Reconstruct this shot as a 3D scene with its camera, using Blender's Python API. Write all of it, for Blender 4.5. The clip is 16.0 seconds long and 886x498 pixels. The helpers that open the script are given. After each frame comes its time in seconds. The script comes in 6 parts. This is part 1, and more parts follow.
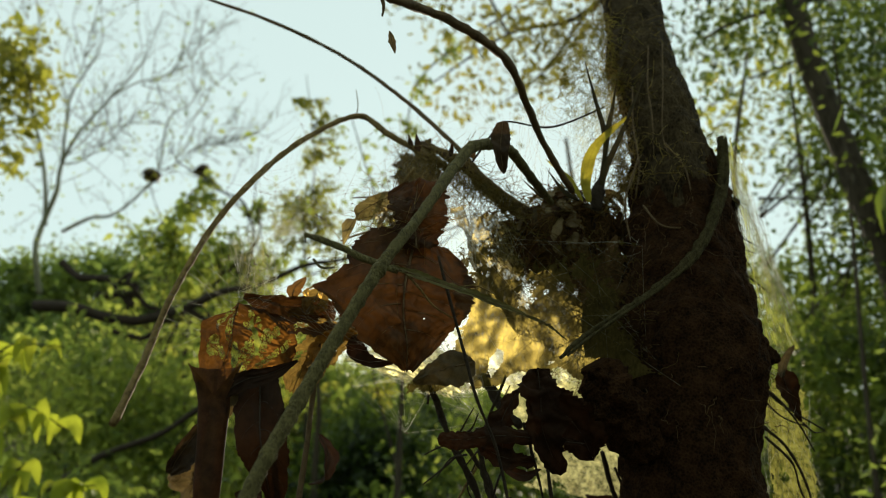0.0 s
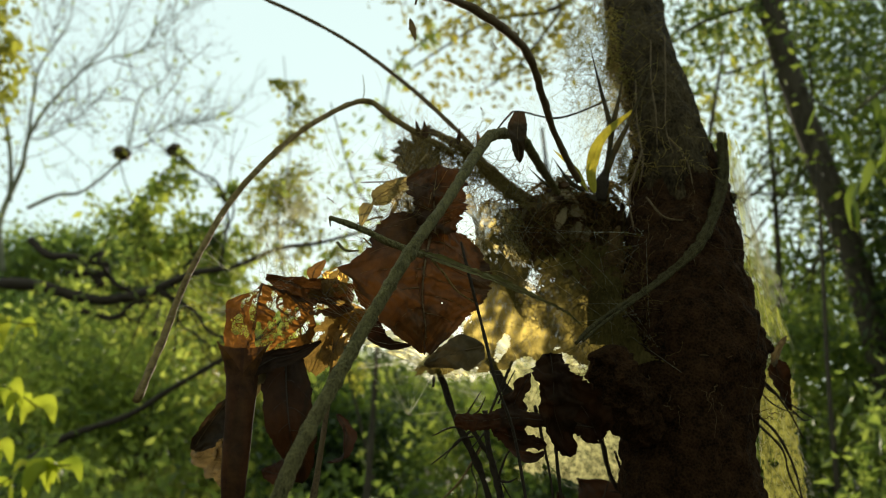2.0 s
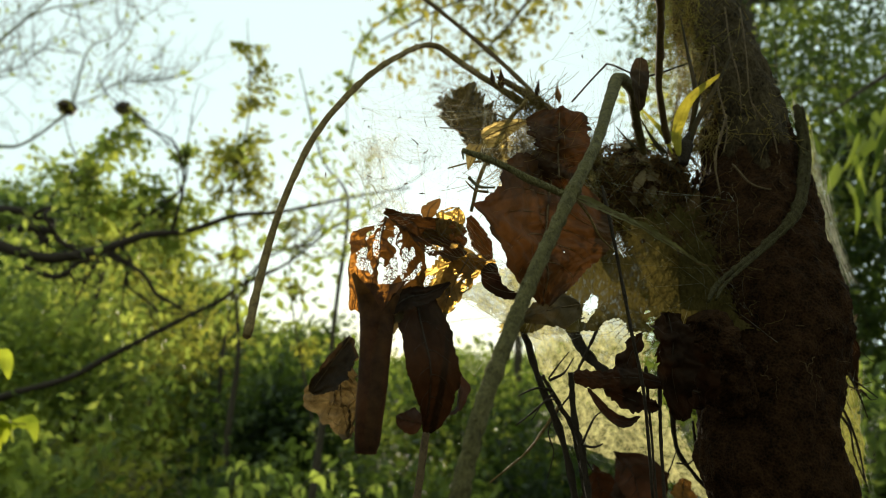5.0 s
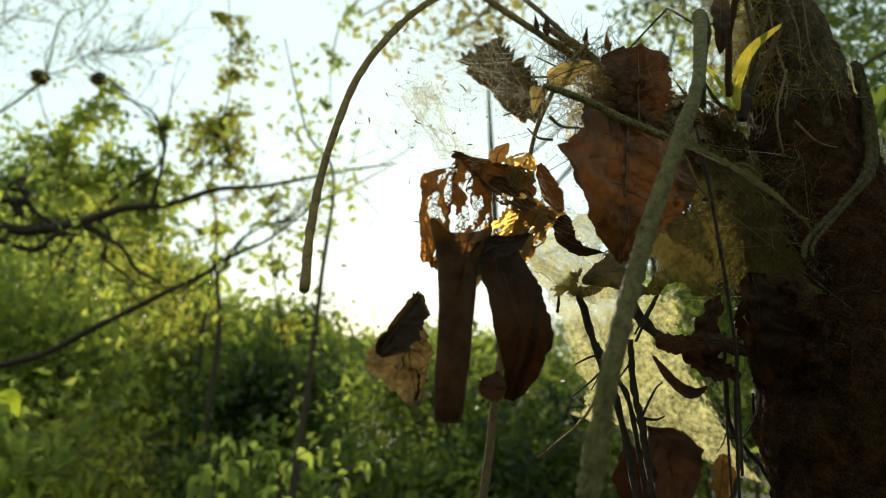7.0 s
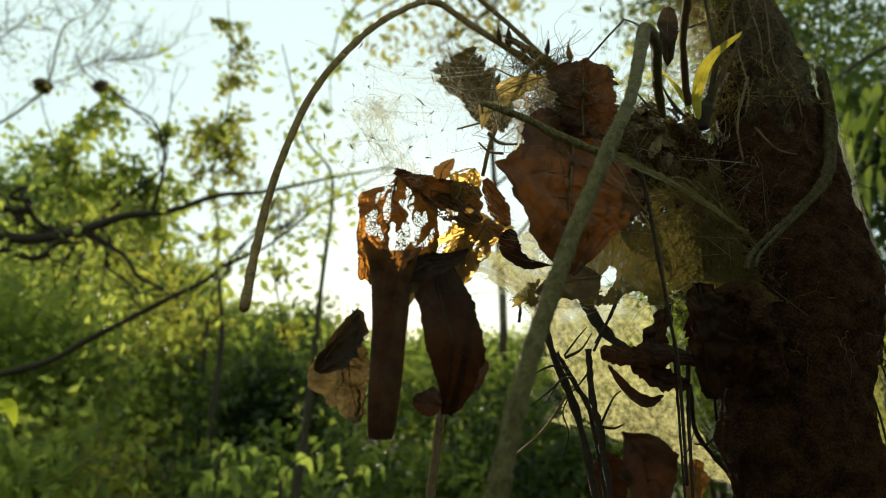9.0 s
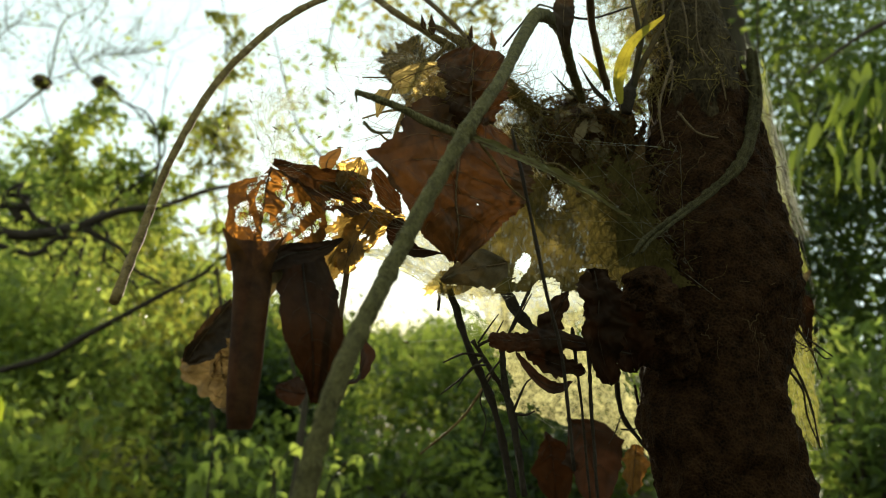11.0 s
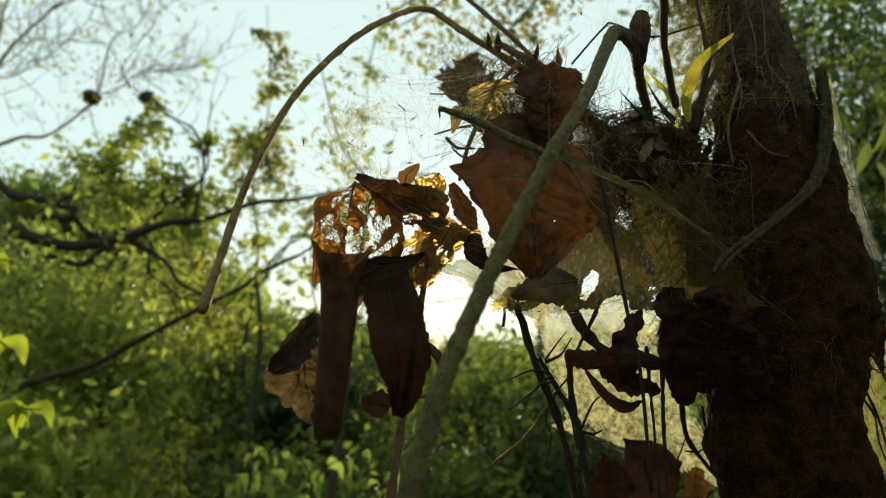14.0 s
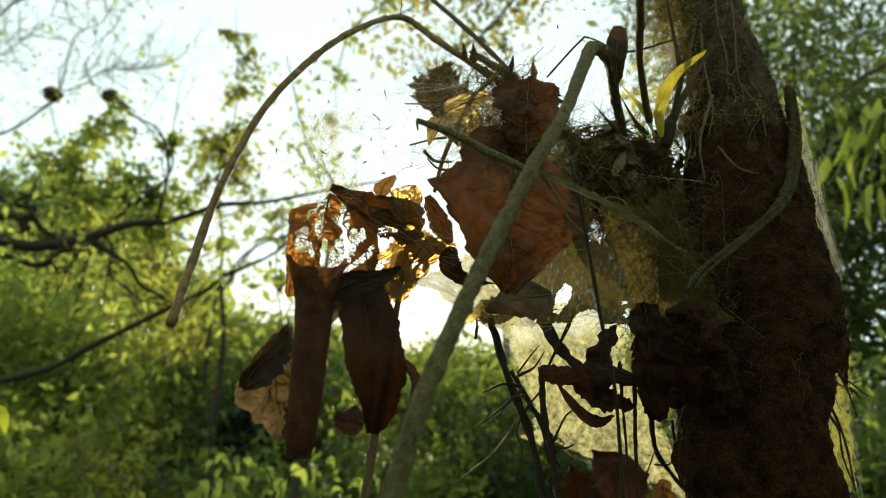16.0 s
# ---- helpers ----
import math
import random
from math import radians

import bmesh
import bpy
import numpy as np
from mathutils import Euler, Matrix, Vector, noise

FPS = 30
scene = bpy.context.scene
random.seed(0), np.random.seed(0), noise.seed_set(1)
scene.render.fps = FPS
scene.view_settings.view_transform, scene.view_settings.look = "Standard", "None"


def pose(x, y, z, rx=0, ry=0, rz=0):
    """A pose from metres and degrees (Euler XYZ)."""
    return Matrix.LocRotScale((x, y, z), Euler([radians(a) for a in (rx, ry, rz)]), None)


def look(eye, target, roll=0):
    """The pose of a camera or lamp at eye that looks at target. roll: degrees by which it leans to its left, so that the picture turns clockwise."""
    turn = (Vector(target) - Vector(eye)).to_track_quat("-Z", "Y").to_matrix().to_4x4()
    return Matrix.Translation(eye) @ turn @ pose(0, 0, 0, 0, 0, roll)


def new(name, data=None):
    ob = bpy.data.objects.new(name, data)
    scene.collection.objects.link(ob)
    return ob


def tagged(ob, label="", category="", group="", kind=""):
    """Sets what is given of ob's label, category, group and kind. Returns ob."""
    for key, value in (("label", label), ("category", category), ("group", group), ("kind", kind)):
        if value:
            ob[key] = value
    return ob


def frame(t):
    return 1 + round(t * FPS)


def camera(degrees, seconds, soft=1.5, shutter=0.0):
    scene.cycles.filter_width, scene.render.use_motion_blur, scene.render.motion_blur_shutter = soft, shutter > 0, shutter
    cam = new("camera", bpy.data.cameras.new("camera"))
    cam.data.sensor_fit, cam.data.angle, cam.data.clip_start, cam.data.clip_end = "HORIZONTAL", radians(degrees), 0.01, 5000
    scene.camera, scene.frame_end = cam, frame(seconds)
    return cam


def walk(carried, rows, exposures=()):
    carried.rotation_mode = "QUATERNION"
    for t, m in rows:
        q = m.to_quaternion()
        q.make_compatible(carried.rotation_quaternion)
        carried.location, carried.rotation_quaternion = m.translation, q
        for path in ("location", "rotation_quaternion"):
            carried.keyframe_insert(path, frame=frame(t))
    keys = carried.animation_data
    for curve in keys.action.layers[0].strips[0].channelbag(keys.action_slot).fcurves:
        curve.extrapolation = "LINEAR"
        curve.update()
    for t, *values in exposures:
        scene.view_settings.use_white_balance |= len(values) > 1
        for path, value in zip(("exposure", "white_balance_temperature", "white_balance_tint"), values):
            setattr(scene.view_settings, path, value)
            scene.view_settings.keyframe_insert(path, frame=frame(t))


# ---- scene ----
EXPOSURE, SKY, HAZE = 0.0, 0.022, 0.845
KELVIN, TINT = 6450, 6
BRIGHTER = [(0.0, -0.08), (0.5, -0.03), (1.5, 0.08), (3.5, 0.22), (6.0, 0.2), (6.5, 0.3), (7.5, 0.23), (8.5, 0.2), (9.5, 0.14), (12.0, 0.63), (12.5, 0.54), (13.0, 0.44), (13.5, 0.36), (14.0, 0.03), (14.5, -0.05), (15.0, 0.17), (15.5, 0.37), (16.0, 0.4)]
cam = camera(60.8, 16.0, soft=1.0)
PATH = [
    (0, (0.0, 0.0, 1.5), (0.0, 1.956, 1.916), -0.0),
    (0.5, (-0.011, -0.014, 1.505), (0.012, 1.945, 1.907), 0.3),
    (1, (-0.024, -0.017, 1.502), (0.032, 1.944, 1.889), 0.5),
    (1.5, (-0.035, -0.014, 1.5), (0.041, 1.946, 1.887), 0.8),
    (2, (-0.045, -0.013, 1.496), (0.033, 1.949, 1.878), 0.9),
    (2.5, (-0.059, -0.003, 1.489), (0.046, 1.959, 1.861), 1.2),
    (3, (-0.078, 0.005, 1.485), (0.03, 1.97, 1.841), 1.3),
    (3.5, (-0.106, 0.016, 1.479), (0.026, 1.981, 1.829), 2.1),
    (3.7, (-0.123, 0.02, 1.476), (0.039, 1.982, 1.833), 2.5),
    (6, (-0.229, 0.093, 1.456), (0.014, 2.053, 1.77), 3.9),
    (6.5, (-0.244, 0.115, 1.45), (0.017, 2.075, 1.751), 4.1),
    (7, (-0.259, 0.132, 1.448), (0.034, 2.089, 1.74), 3.9),
    (7.5, (-0.268, 0.149, 1.454), (0.024, 2.107, 1.741), 4.1),
    (8, (-0.266, 0.151, 1.45), (0.006, 2.113, 1.729), 3.9),
    (8.5, (-0.249, 0.145, 1.453), (0.008, 2.108, 1.733), 3.7),
    (9, (-0.215, 0.116, 1.46), (0.063, 2.075, 1.756), 3.2),
    (9.5, (-0.175, 0.097, 1.464), (0.11, 2.057, 1.741), 2.6),
    (11.8, (-0.119, 0.116, 1.464), (0.118, 2.085, 1.726), 2.7),
    (12, (-0.12, 0.122, 1.463), (0.103, 2.092, 1.723), 3.0),
    (12.5, (-0.132, 0.124, 1.463), (0.082, 2.095, 1.726), 3.2),
    (13, (-0.145, 0.116, 1.46), (0.076, 2.084, 1.742), 3.3),
    (13.5, (-0.154, 0.113, 1.46), (0.038, 2.083, 1.747), 3.5),
    (14, (-0.155, 0.104, 1.461), (0.013, 2.074, 1.767), 3.6),
    (14.5, (-0.152, 0.099, 1.467), (0.048, 2.064, 1.781), 3.8),
    (15, (-0.151, 0.103, 1.472), (0.136, 2.057, 1.792), 3.4),
    (15.5, (-0.154, 0.1, 1.477), (0.119, 2.052, 1.81), 3.2),
    (16, (-0.162, 0.11, 1.468), (0.093, 2.067, 1.793), 4.0),
]
walk(cam, [(t, look(eye, target, roll)) for t, eye, target, roll in PATH], exposures=[(t, EXPOSURE + stops, KELVIN, TINT) for t, stops in BRIGHTER])
cam.data.dof.use_dof = True
cam.data.dof.focus_distance = 0.68
cam.data.dof.aperture_fstop = 7.0

# ---- world and sun ----
SUN_AZ, SUN_EL = radians(3.9), radians(7.8)
world = bpy.data.worlds.new("world")
scene.world = world
world.use_nodes = True
wn = world.node_tree.nodes
sky = wn.new("ShaderNodeTexSky")
sky.sky_type = "NISHITA"
sky.sun_disc = False
sky.sun_elevation = SUN_EL
sky.sun_rotation = SUN_AZ
sky.air_density = 1.0
sky.dust_density = 0.4
sky.ozone_density = 2.0
wn["Background"].inputs["Strength"].default_value = SKY
world.node_tree.links.new(sky.outputs["Color"], wn["Background"].inputs["Color"])
# thin bright haze over the whole sky
haze = wn.new("ShaderNodeBackground")
haze.inputs["Color"].default_value = (0.84, 1.0, 0.95, 1)
haze.inputs["Strength"].default_value = HAZE
both = wn.new("ShaderNodeAddShader")
world.node_tree.links.new(wn["Background"].outputs[0], both.inputs[0])
world.node_tree.links.new(haze.outputs[0], both.inputs[1])
world.node_tree.links.new(both.outputs[0], wn["World Output"].inputs["Surface"])

sun_data = bpy.data.lights.new("sun", "SUN")
sun_data.energy, sun_data.angle, sun_data.color = 4.0, radians(0.6), (1.0, 0.86, 0.66)
sun = new("sun", sun_data)
sun_way = Vector((math.sin(SUN_AZ) * math.cos(SUN_EL), math.cos(SUN_AZ) * math.cos(SUN_EL), math.sin(SUN_EL)))
sun.matrix_world = look(sun_way * 50, (0, 0, 0))


# ---- materials ----
def nodes_of(name):
    m = bpy.data.materials.new(name)
    m.use_nodes = True
    nt = m.node_tree
    nt.nodes.clear()
    out = nt.nodes.new("ShaderNodeOutputMaterial")

    def add(kind, **kw):
        n = nt.nodes.new(kind)
        for k, v in kw.items():
            n.inputs[k.replace("_", " ")].default_value = v
        return n

    return m, nt, out, add, nt.links.new


def ramp(nt, link, fac, stops):
    r = nt.nodes.new("ShaderNodeValToRGB")
    els = r.color_ramp.elements
    while len(els) < len(stops):
        els.new(0.5)
    for e, (p, c) in zip(els, stops):
        e.position, e.color = p, (*c, 1)
    link(fac, r.inputs["Fac"])
    return r.outputs["Color"]


def rough_material(name, dark, light, scale, rough=0.85, bump=0.5, stretch=(1, 1, 1), fine=6.0, patch=(0.3, 0.7), gloss=0.2):
    """Opaque surface with a coarse and a fine scale of colour and relief."""
    m, nt, out, add, link = nodes_of(name)
    tc = nt.nodes.new("ShaderNodeTexCoord")
    mp = nt.nodes.new("ShaderNodeMapping")
    mp.inputs["Scale"].default_value = stretch
    link(tc.outputs["Object"], mp.inputs["Vector"])
    n1 = add("ShaderNodeTexNoise", Scale=scale, Detail=8.0, Roughness=0.65)
    n2 = add("ShaderNodeTexVoronoi", Scale=scale * fine)
    link(mp.outputs["Vector"], n1.inputs["Vector"])
    link(mp.outputs["Vector"], n2.inputs["Vector"])
    mix = nt.nodes.new("ShaderNodeMath")
    mix.operation = "MULTIPLY_ADD"
    link(n2.outputs["Distance"], mix.inputs[0])
    mix.inputs[1].default_value = 0.35
    link(n1.outputs["Fac"], mix.inputs[2])
    col = ramp(nt, link, mix.outputs[0], [(patch[0], dark), (patch[1], light)])
    b = add("ShaderNodeBump", Strength=bump, Distance=0.004)
    link(mix.outputs[0], b.inputs["Height"])
    p = add("ShaderNodeBsdfPrincipled", Roughness=rough)
    p.inputs["Specular IOR Level"].default_value = gloss
    link(col, p.inputs["Base Color"])
    link(b.outputs["Normal"], p.inputs["Normal"])
    link(p.outputs[0], out.inputs["Surface"])
    return m


def leaf_material(name, dark, light, glow, through_share=0.5, veins=9.0, rough=0.6, spots=30.0, gloss=0.25, forward=0.0):
    """Thin leaf: light passes through it; midrib and side veins come from its own length and width."""
    m, nt, out, add, link = nodes_of(name)
    uv = nt.nodes.new("ShaderNodeUVMap")
    sep = nt.nodes.new("ShaderNodeSeparateXYZ")
    link(uv.outputs["UV"], sep.inputs[0])

    def calc(op, a, b=None):
        n = nt.nodes.new("ShaderNodeMath")
        n.operation = op
        for k, v in enumerate((a, b)):
            if v is None:
                continue
            if isinstance(v, (int, float)):
                n.inputs[k].default_value = v
            else:
                link(v, n.inputs[k])
        return n.outputs[0]

    across = calc("ABSOLUTE", calc("SUBTRACT", sep.outputs["Y"], 0.5))
    tc = nt.nodes.new("ShaderNodeTexCoord")
    warp = add("ShaderNodeTexNoise", Scale=12.0, Detail=3.0)
    link(tc.outputs["Object"], warp.inputs["Vector"])
    along = calc("ADD", calc("SUBTRACT", sep.outputs["X"], calc("MULTIPLY", across, 0.55)), calc("MULTIPLY", warp.outputs["Fac"], 0.08))
    saw = calc("ABSOLUTE", calc("SUBTRACT", calc("FRACT", calc("MULTIPLY", along, veins)), 0.5))
    side = calc("GREATER_THAN", saw, 0.455)
    rib = calc("LESS_THAN", across, 0.018)
    vein = calc("MAXIMUM", calc("MULTIPLY", side, 0.6), rib)
    n1 = add("ShaderNodeTexNoise", Scale=spots, Detail=7.0, Roughness=0.7)
    link(tc.outputs["Object"], n1.inputs["Vector"])
    info = nt.nodes.new("ShaderNodeObjectInfo")
    tone = calc("ADD", n1.outputs["Fac"], calc("MULTIPLY", calc("SUBTRACT", info.outputs["Random"], 0.5), 0.15))
    col = ramp(nt, link, tone, [(0.32, dark), (0.68, light)])
    thr = nt.nodes.new("ShaderNodeMix")
    thr.data_type = "RGBA"
    thr.blend_type = "MULTIPLY"
    thr.inputs["Factor"].default_value = 0.75
    glow_col = ramp(nt, link, tone, [(0.3, tuple(c * 0.2 for c in glow)), (0.68, glow)])
    link(glow_col, thr.inputs["A"])
    dim = ramp(nt, link, vein, [(0.0, (1, 1, 1)), (1.0, (0.25, 0.2, 0.15))])
    link(dim, thr.inputs["B"])
    b = add("ShaderNodeBump", Strength=0.4, Distance=0.002)
    link(calc("ADD", calc("MULTIPLY", vein, 0.7), n1.outputs["Fac"]), b.inputs["Height"])
    p = add("ShaderNodeBsdfPrincipled", Roughness=rough)
    p.inputs["Specular IOR Level"].default_value = gloss
    link(col, p.inputs["Base Color"])
    link(b.outputs["Normal"], p.inputs["Normal"])
    tr = nt.nodes.new("ShaderNodeBsdfTranslucent")
    link(thr.outputs["Result"], tr.inputs["Color"])
    mx = nt.nodes.new("ShaderNodeMixShader")
    mx.inputs[0].default_value = through_share
    link(p.outputs[0], mx.inputs[1])
    link(tr.outputs[0], mx.inputs[2])
    gleam = nt.nodes.new("ShaderNodeBsdfRefraction")
    gleam.inputs["Roughness"].default_value = 0.5
    gleam.inputs["IOR"].default_value = 1.33
    link(glow_col, gleam.inputs["Color"])
    lit = nt.nodes.new("ShaderNodeMixShader")
    lit.inputs[0].default_value = forward
    link(mx.outputs[0], lit.inputs[1])
    link(gleam.outputs[0], lit.inputs[2])
    link(lit.outputs[0], out.inputs["Surface"])
    return m


def foliage_material(name, dark, light, glow_dark, glow_light, through_share=0.5):
    """Living leaves by the thousand, each a little different, with light and shade between clumps put into the colour.
    """
    m, nt, out, add, link = nodes_of(name)
    geo = nt.nodes.new("ShaderNodeNewGeometry")
    tc = nt.nodes.new("ShaderNodeTexCoord")
    # broad noise stands for the shading of whole clumps
    n1 = add("ShaderNodeTexNoise", Scale=1.3, Detail=2.0)
    link(tc.outputs["Object"], n1.inputs["Vector"])
    wide = nt.nodes.new("ShaderNodeMapRange")
    wide.inputs["From Min"].default_value, wide.inputs["From Max"].default_value = 0.36, 0.66
    wide.inputs["To Max"].default_value = 0.62
    link(n1.outputs["Fac"], wide.inputs["Value"])
    mix = nt.nodes.new("ShaderNodeMath")
    mix.operation = "MULTIPLY_ADD"
    link(geo.outputs["Random Per Island"], mix.inputs[0])
    mix.inputs[1].default_value = 0.38
    link(wide.outputs["Result"], mix.inputs[2])
    half_way = [(a + b) / 2 for a, b in zip(dark, light)]
    half_glow = [(a + b) / 2 for a, b in zip(glow_dark, glow_light)]
    col = ramp(nt, link, mix.outputs[0], [(0.12, [c * 0.7 for c in dark]), (0.5, half_way), (0.92, light)])
    glow = ramp(nt, link, mix.outputs[0], [(0.12, [c * 0.6 for c in glow_dark]), (0.55, half_glow), (0.95, glow_light)])
    p = add("ShaderNodeBsdfPrincipled", Roughness=0.5)
    p.inputs["Specular IOR Level"].default_value = 0.35
    link(col, p.inputs["Base Color"])
    tr = nt.nodes.new("ShaderNodeBsdfTranslucent")
    link(glow, tr.inputs["Color"])
    mx = nt.nodes.new("ShaderNodeMixShader")
    mx.inputs[0].default_value = through_share
    link(p.outputs[0], mx.inputs[1])
    link(tr.outputs[0], mx.inputs[2])
    link(mx.outputs[0], out.inputs["Surface"])
    return m


def web_material(name, colour, glow, cover=(0.35, 0.6), least=0.25, most=0.9, scale=40.0, streak=(1, 1, 1), forward=0.06):
    """Matted silk: partly open, partly covered, lit through from behind and brightest towards the sun."""
    m, nt, out, add, link = nodes_of(name)
    tc = nt.nodes.new("ShaderNodeTexCoord")
    mp = nt.nodes.new("ShaderNodeMapping")
    mp.inputs["Scale"].default_value = streak
    link(tc.outputs["Object"], mp.inputs["Vector"])
    n1 = add("ShaderNodeTexNoise", Scale=scale, Detail=10.0, Roughness=0.75)
    link(mp.outputs["Vector"], n1.inputs["Vector"])
    n2 = add("ShaderNodeTexNoise", Scale=min(30.0, scale * 0.25), Detail=4.0)
    link(tc.outputs["Object"], n2.inputs["Vector"])
    open_share = ramp(nt, link, n1.outputs["Fac"], [(cover[0], (least,) * 3), (cover[1], (most,) * 3)])
    both_scales = nt.nodes.new("ShaderNodeMix")
    both_scales.inputs["Factor"].default_value = 0.6
    link(n2.outputs["Fac"], both_scales.inputs["A"])
    link(n1.outputs["Fac"], both_scales.inputs["B"])
    mottle = both_scales.outputs["Result"]
    tint = ramp(nt, link, mottle, [(0.38, tuple(c * 0.35 for c in colour)), (0.62, tuple(c * 1.15 for c in colour))])
    tint2 = ramp(nt, link, mottle, [(0.38, tuple(c * 0.4 for c in glow)), (0.6, tuple(min(0.95, c * 1.15) for c in glow))])
    n3 = add("ShaderNodeTexVoronoi", Scale=scale * 7)
    link(tc.outputs["Object"], n3.inputs["Vector"])
    spots = ramp(nt, link, n3.outputs["Distance"], [(0.08, (0.25, 0.2, 0.15)), (0.3, (1, 1, 1))])
    speck = nt.nodes.new("ShaderNodeMix")
    speck.data_type = "RGBA"
    speck.blend_type = "MULTIPLY"
    speck.inputs["Factor"].default_value = 0.6
    link(tint, speck.inputs["A"])
    link(spots, speck.inputs["B"])
    bump = add("ShaderNodeBump", Strength=0.9, Distance=0.003)
    link(n1.outputs["Fac"], bump.inputs["Height"])
    df = nt.nodes.new("ShaderNodeBsdfDiffuse")
    link(bump.outputs["Normal"], df.inputs["Normal"])
    link(speck.outputs["Result"], df.inputs["Color"])
    tr = nt.nodes.new("ShaderNodeBsdfTranslucent")
    link(tint2, tr.inputs["Color"])
    solid = nt.nodes.new("ShaderNodeMixShader")
    solid.inputs[0].default_value = 0.6
    link(df.outputs[0], solid.inputs[1])
    link(tr.outputs[0], solid.inputs[2])
    gleam = nt.nodes.new("ShaderNodeBsdfRefraction")
    gleam.inputs["Roughness"].default_value = 0.52
    gleam.inputs["IOR"].default_value = 1.33
    link(tint2, gleam.inputs["Color"])
    lit = nt.nodes.new("ShaderNodeMixShader")
    lit.inputs[0].default_value = forward
    link(solid.outputs[0], lit.inputs[1])
    link(gleam.outputs[0], lit.inputs[2])
    clear = nt.nodes.new("ShaderNodeBsdfTransparent")
    mx = nt.nodes.new("ShaderNodeMixShader")
    link(open_share, mx.inputs[0])
    link(clear.outputs[0], mx.inputs[1])
    link(lit.outputs[0], mx.inputs[2])
    link(mx.outputs[0], out.inputs["Surface"])
    return m


M_BARK = rough_material("bark", (0.009, 0.0055, 0.003), (0.1, 0.072, 0.036), 52.0, bump=1.0, stretch=(1.0, 1.0, 0.45), patch=(0.45, 0.95), gloss=0.06)
M_BARK_FAR = rough_material("far_bark", (0.015, 0.012, 0.008), (0.07, 0.055, 0.035), 5.0, bump=0.8, stretch=(1, 1, 0.3))
M_CRUST = rough_material("black_crust", (0.005, 0.003, 0.0017), (0.054, 0.026, 0.011), 60.0, bump=1.0, patch=(0.42, 0.92), gloss=0.03)
M_SOIL = rough_material("crust", (0.016, 0.009, 0.004), (0.085, 0.048, 0.018), 40.0, bump=1.0, gloss=0.06)
M_STICK = rough_material("stick", (0.03, 0.025, 0.009), (0.19, 0.16, 0.062), 200.0, bump=1.0, stretch=(1, 1, 0.5), fine=4.0, patch=(0.35, 0.85), rough=0.75, gloss=0.16)
M_ROOT = rough_material("aerial_root", (0.012, 0.0095, 0.004), (0.085, 0.07, 0.03), 160.0, bump=1.0, stretch=(1, 1, 0.35), patch=(0.4, 0.85), rough=0.85, gloss=0.04)
M_TWIG = rough_material("twig", (0.035, 0.024, 0.014), (0.15, 0.1, 0.05), 70.0, bump=0.4, rough=0.75, gloss=0.16)
M_TWIG_PALE = rough_material("pale_twig", (0.045, 0.028, 0.01), (0.28, 0.19, 0.07), 110.0, bump=0.7, patch=(0.35, 0.85), rough=0.75, gloss=0.16)
M_BLACK_TWIG = rough_material("black_twig", (0.012, 0.009, 0.007), (0.045, 0.033, 0.022), 60.0, bump=0.5)
M_FIBRE_BROWN = leaf_material("brown_fibre", (0.06, 0.033, 0.011), (0.26, 0.15, 0.05), (0.48, 0.26, 0.06), 0.55, veins=0.0)
M_BARK_PALE = rough_material("pale_far_bark", (0.07, 0.075, 0.045), (0.17, 0.17, 0.1), 5.0, bump=0.5, stretch=(1, 1, 0.3))
M_FIBRE_PALE = leaf_material("pale_fibre", (0.18, 0.125, 0.045), (0.46, 0.34, 0.13), (0.95, 0.72, 0.26), 0.7, veins=0.0, forward=0.12)
M_FIBRE_MOSSY = leaf_material("mossy_fibre", (0.2, 0.19, 0.05), (0.46, 0.42, 0.12), (0.9, 0.82, 0.2), 0.65, veins=0.0, forward=0.08)
M_FIBRE_OLIVE = leaf_material("olive_fibre", (0.06, 0.045, 0.014), (0.2, 0.15, 0.045), (0.42, 0.31, 0.06), 0.5, veins=0.0)
M_MOSS = leaf_material("moss_fibre", (0.16, 0.12, 0.035), (0.46, 0.35, 0.11), (0.75, 0.56, 0.14), 0.48, veins=0.0)
M_FIBRE_DARK = rough_material("dark_fibre", (0.025, 0.014, 0.006), (0.1, 0.06, 0.024), 30.0, bump=0.0)
M_GROUND = rough_material("soil", (0.03, 0.022, 0.014), (0.11, 0.085, 0.05), 1.5, bump=0.6)
M_LEAF = leaf_material("dead_leaf", (0.028, 0.013, 0.005), (0.1, 0.048, 0.016), (0.135, 0.05, 0.01), 0.33)
M_LEAF_DARK = leaf_material("dark_dead_leaf", (0.03, 0.017, 0.01), (0.07, 0.035, 0.018), (0.06, 0.022, 0.009), 0.2)
M_LEAF_BLACK = leaf_material("black_dead_leaf", (0.015, 0.0075, 0.004), (0.048, 0.024, 0.011), (0.05, 0.018, 0.005), 0.22, veins=0.0, gloss=0.08)
M_LEAF_ORANGE = leaf_material("orange_dead_leaf", (0.08, 0.04, 0.013), (0.2, 0.11, 0.04), (0.42, 0.19, 0.04), 0.45)
M_LEAF_TAN = leaf_material("tan_dead_leaf", (0.035, 0.026, 0.012), (0.13, 0.095, 0.048), (0.2, 0.14, 0.05), 0.35)
M_LEAF_WRAPPED = leaf_material("mossy_dead_leaf", (0.02, 0.016, 0.007), (0.11, 0.085, 0.03), (0.16, 0.12, 0.03), 0.3, veins=0.0, spots=70.0)
M_LEAF_PLAIN = leaf_material("rolled_dead_leaf", (0.025, 0.011, 0.005), (0.13, 0.058, 0.022), (0.44, 0.18, 0.028), 0.4, veins=0.0, spots=32.0, forward=0.02)
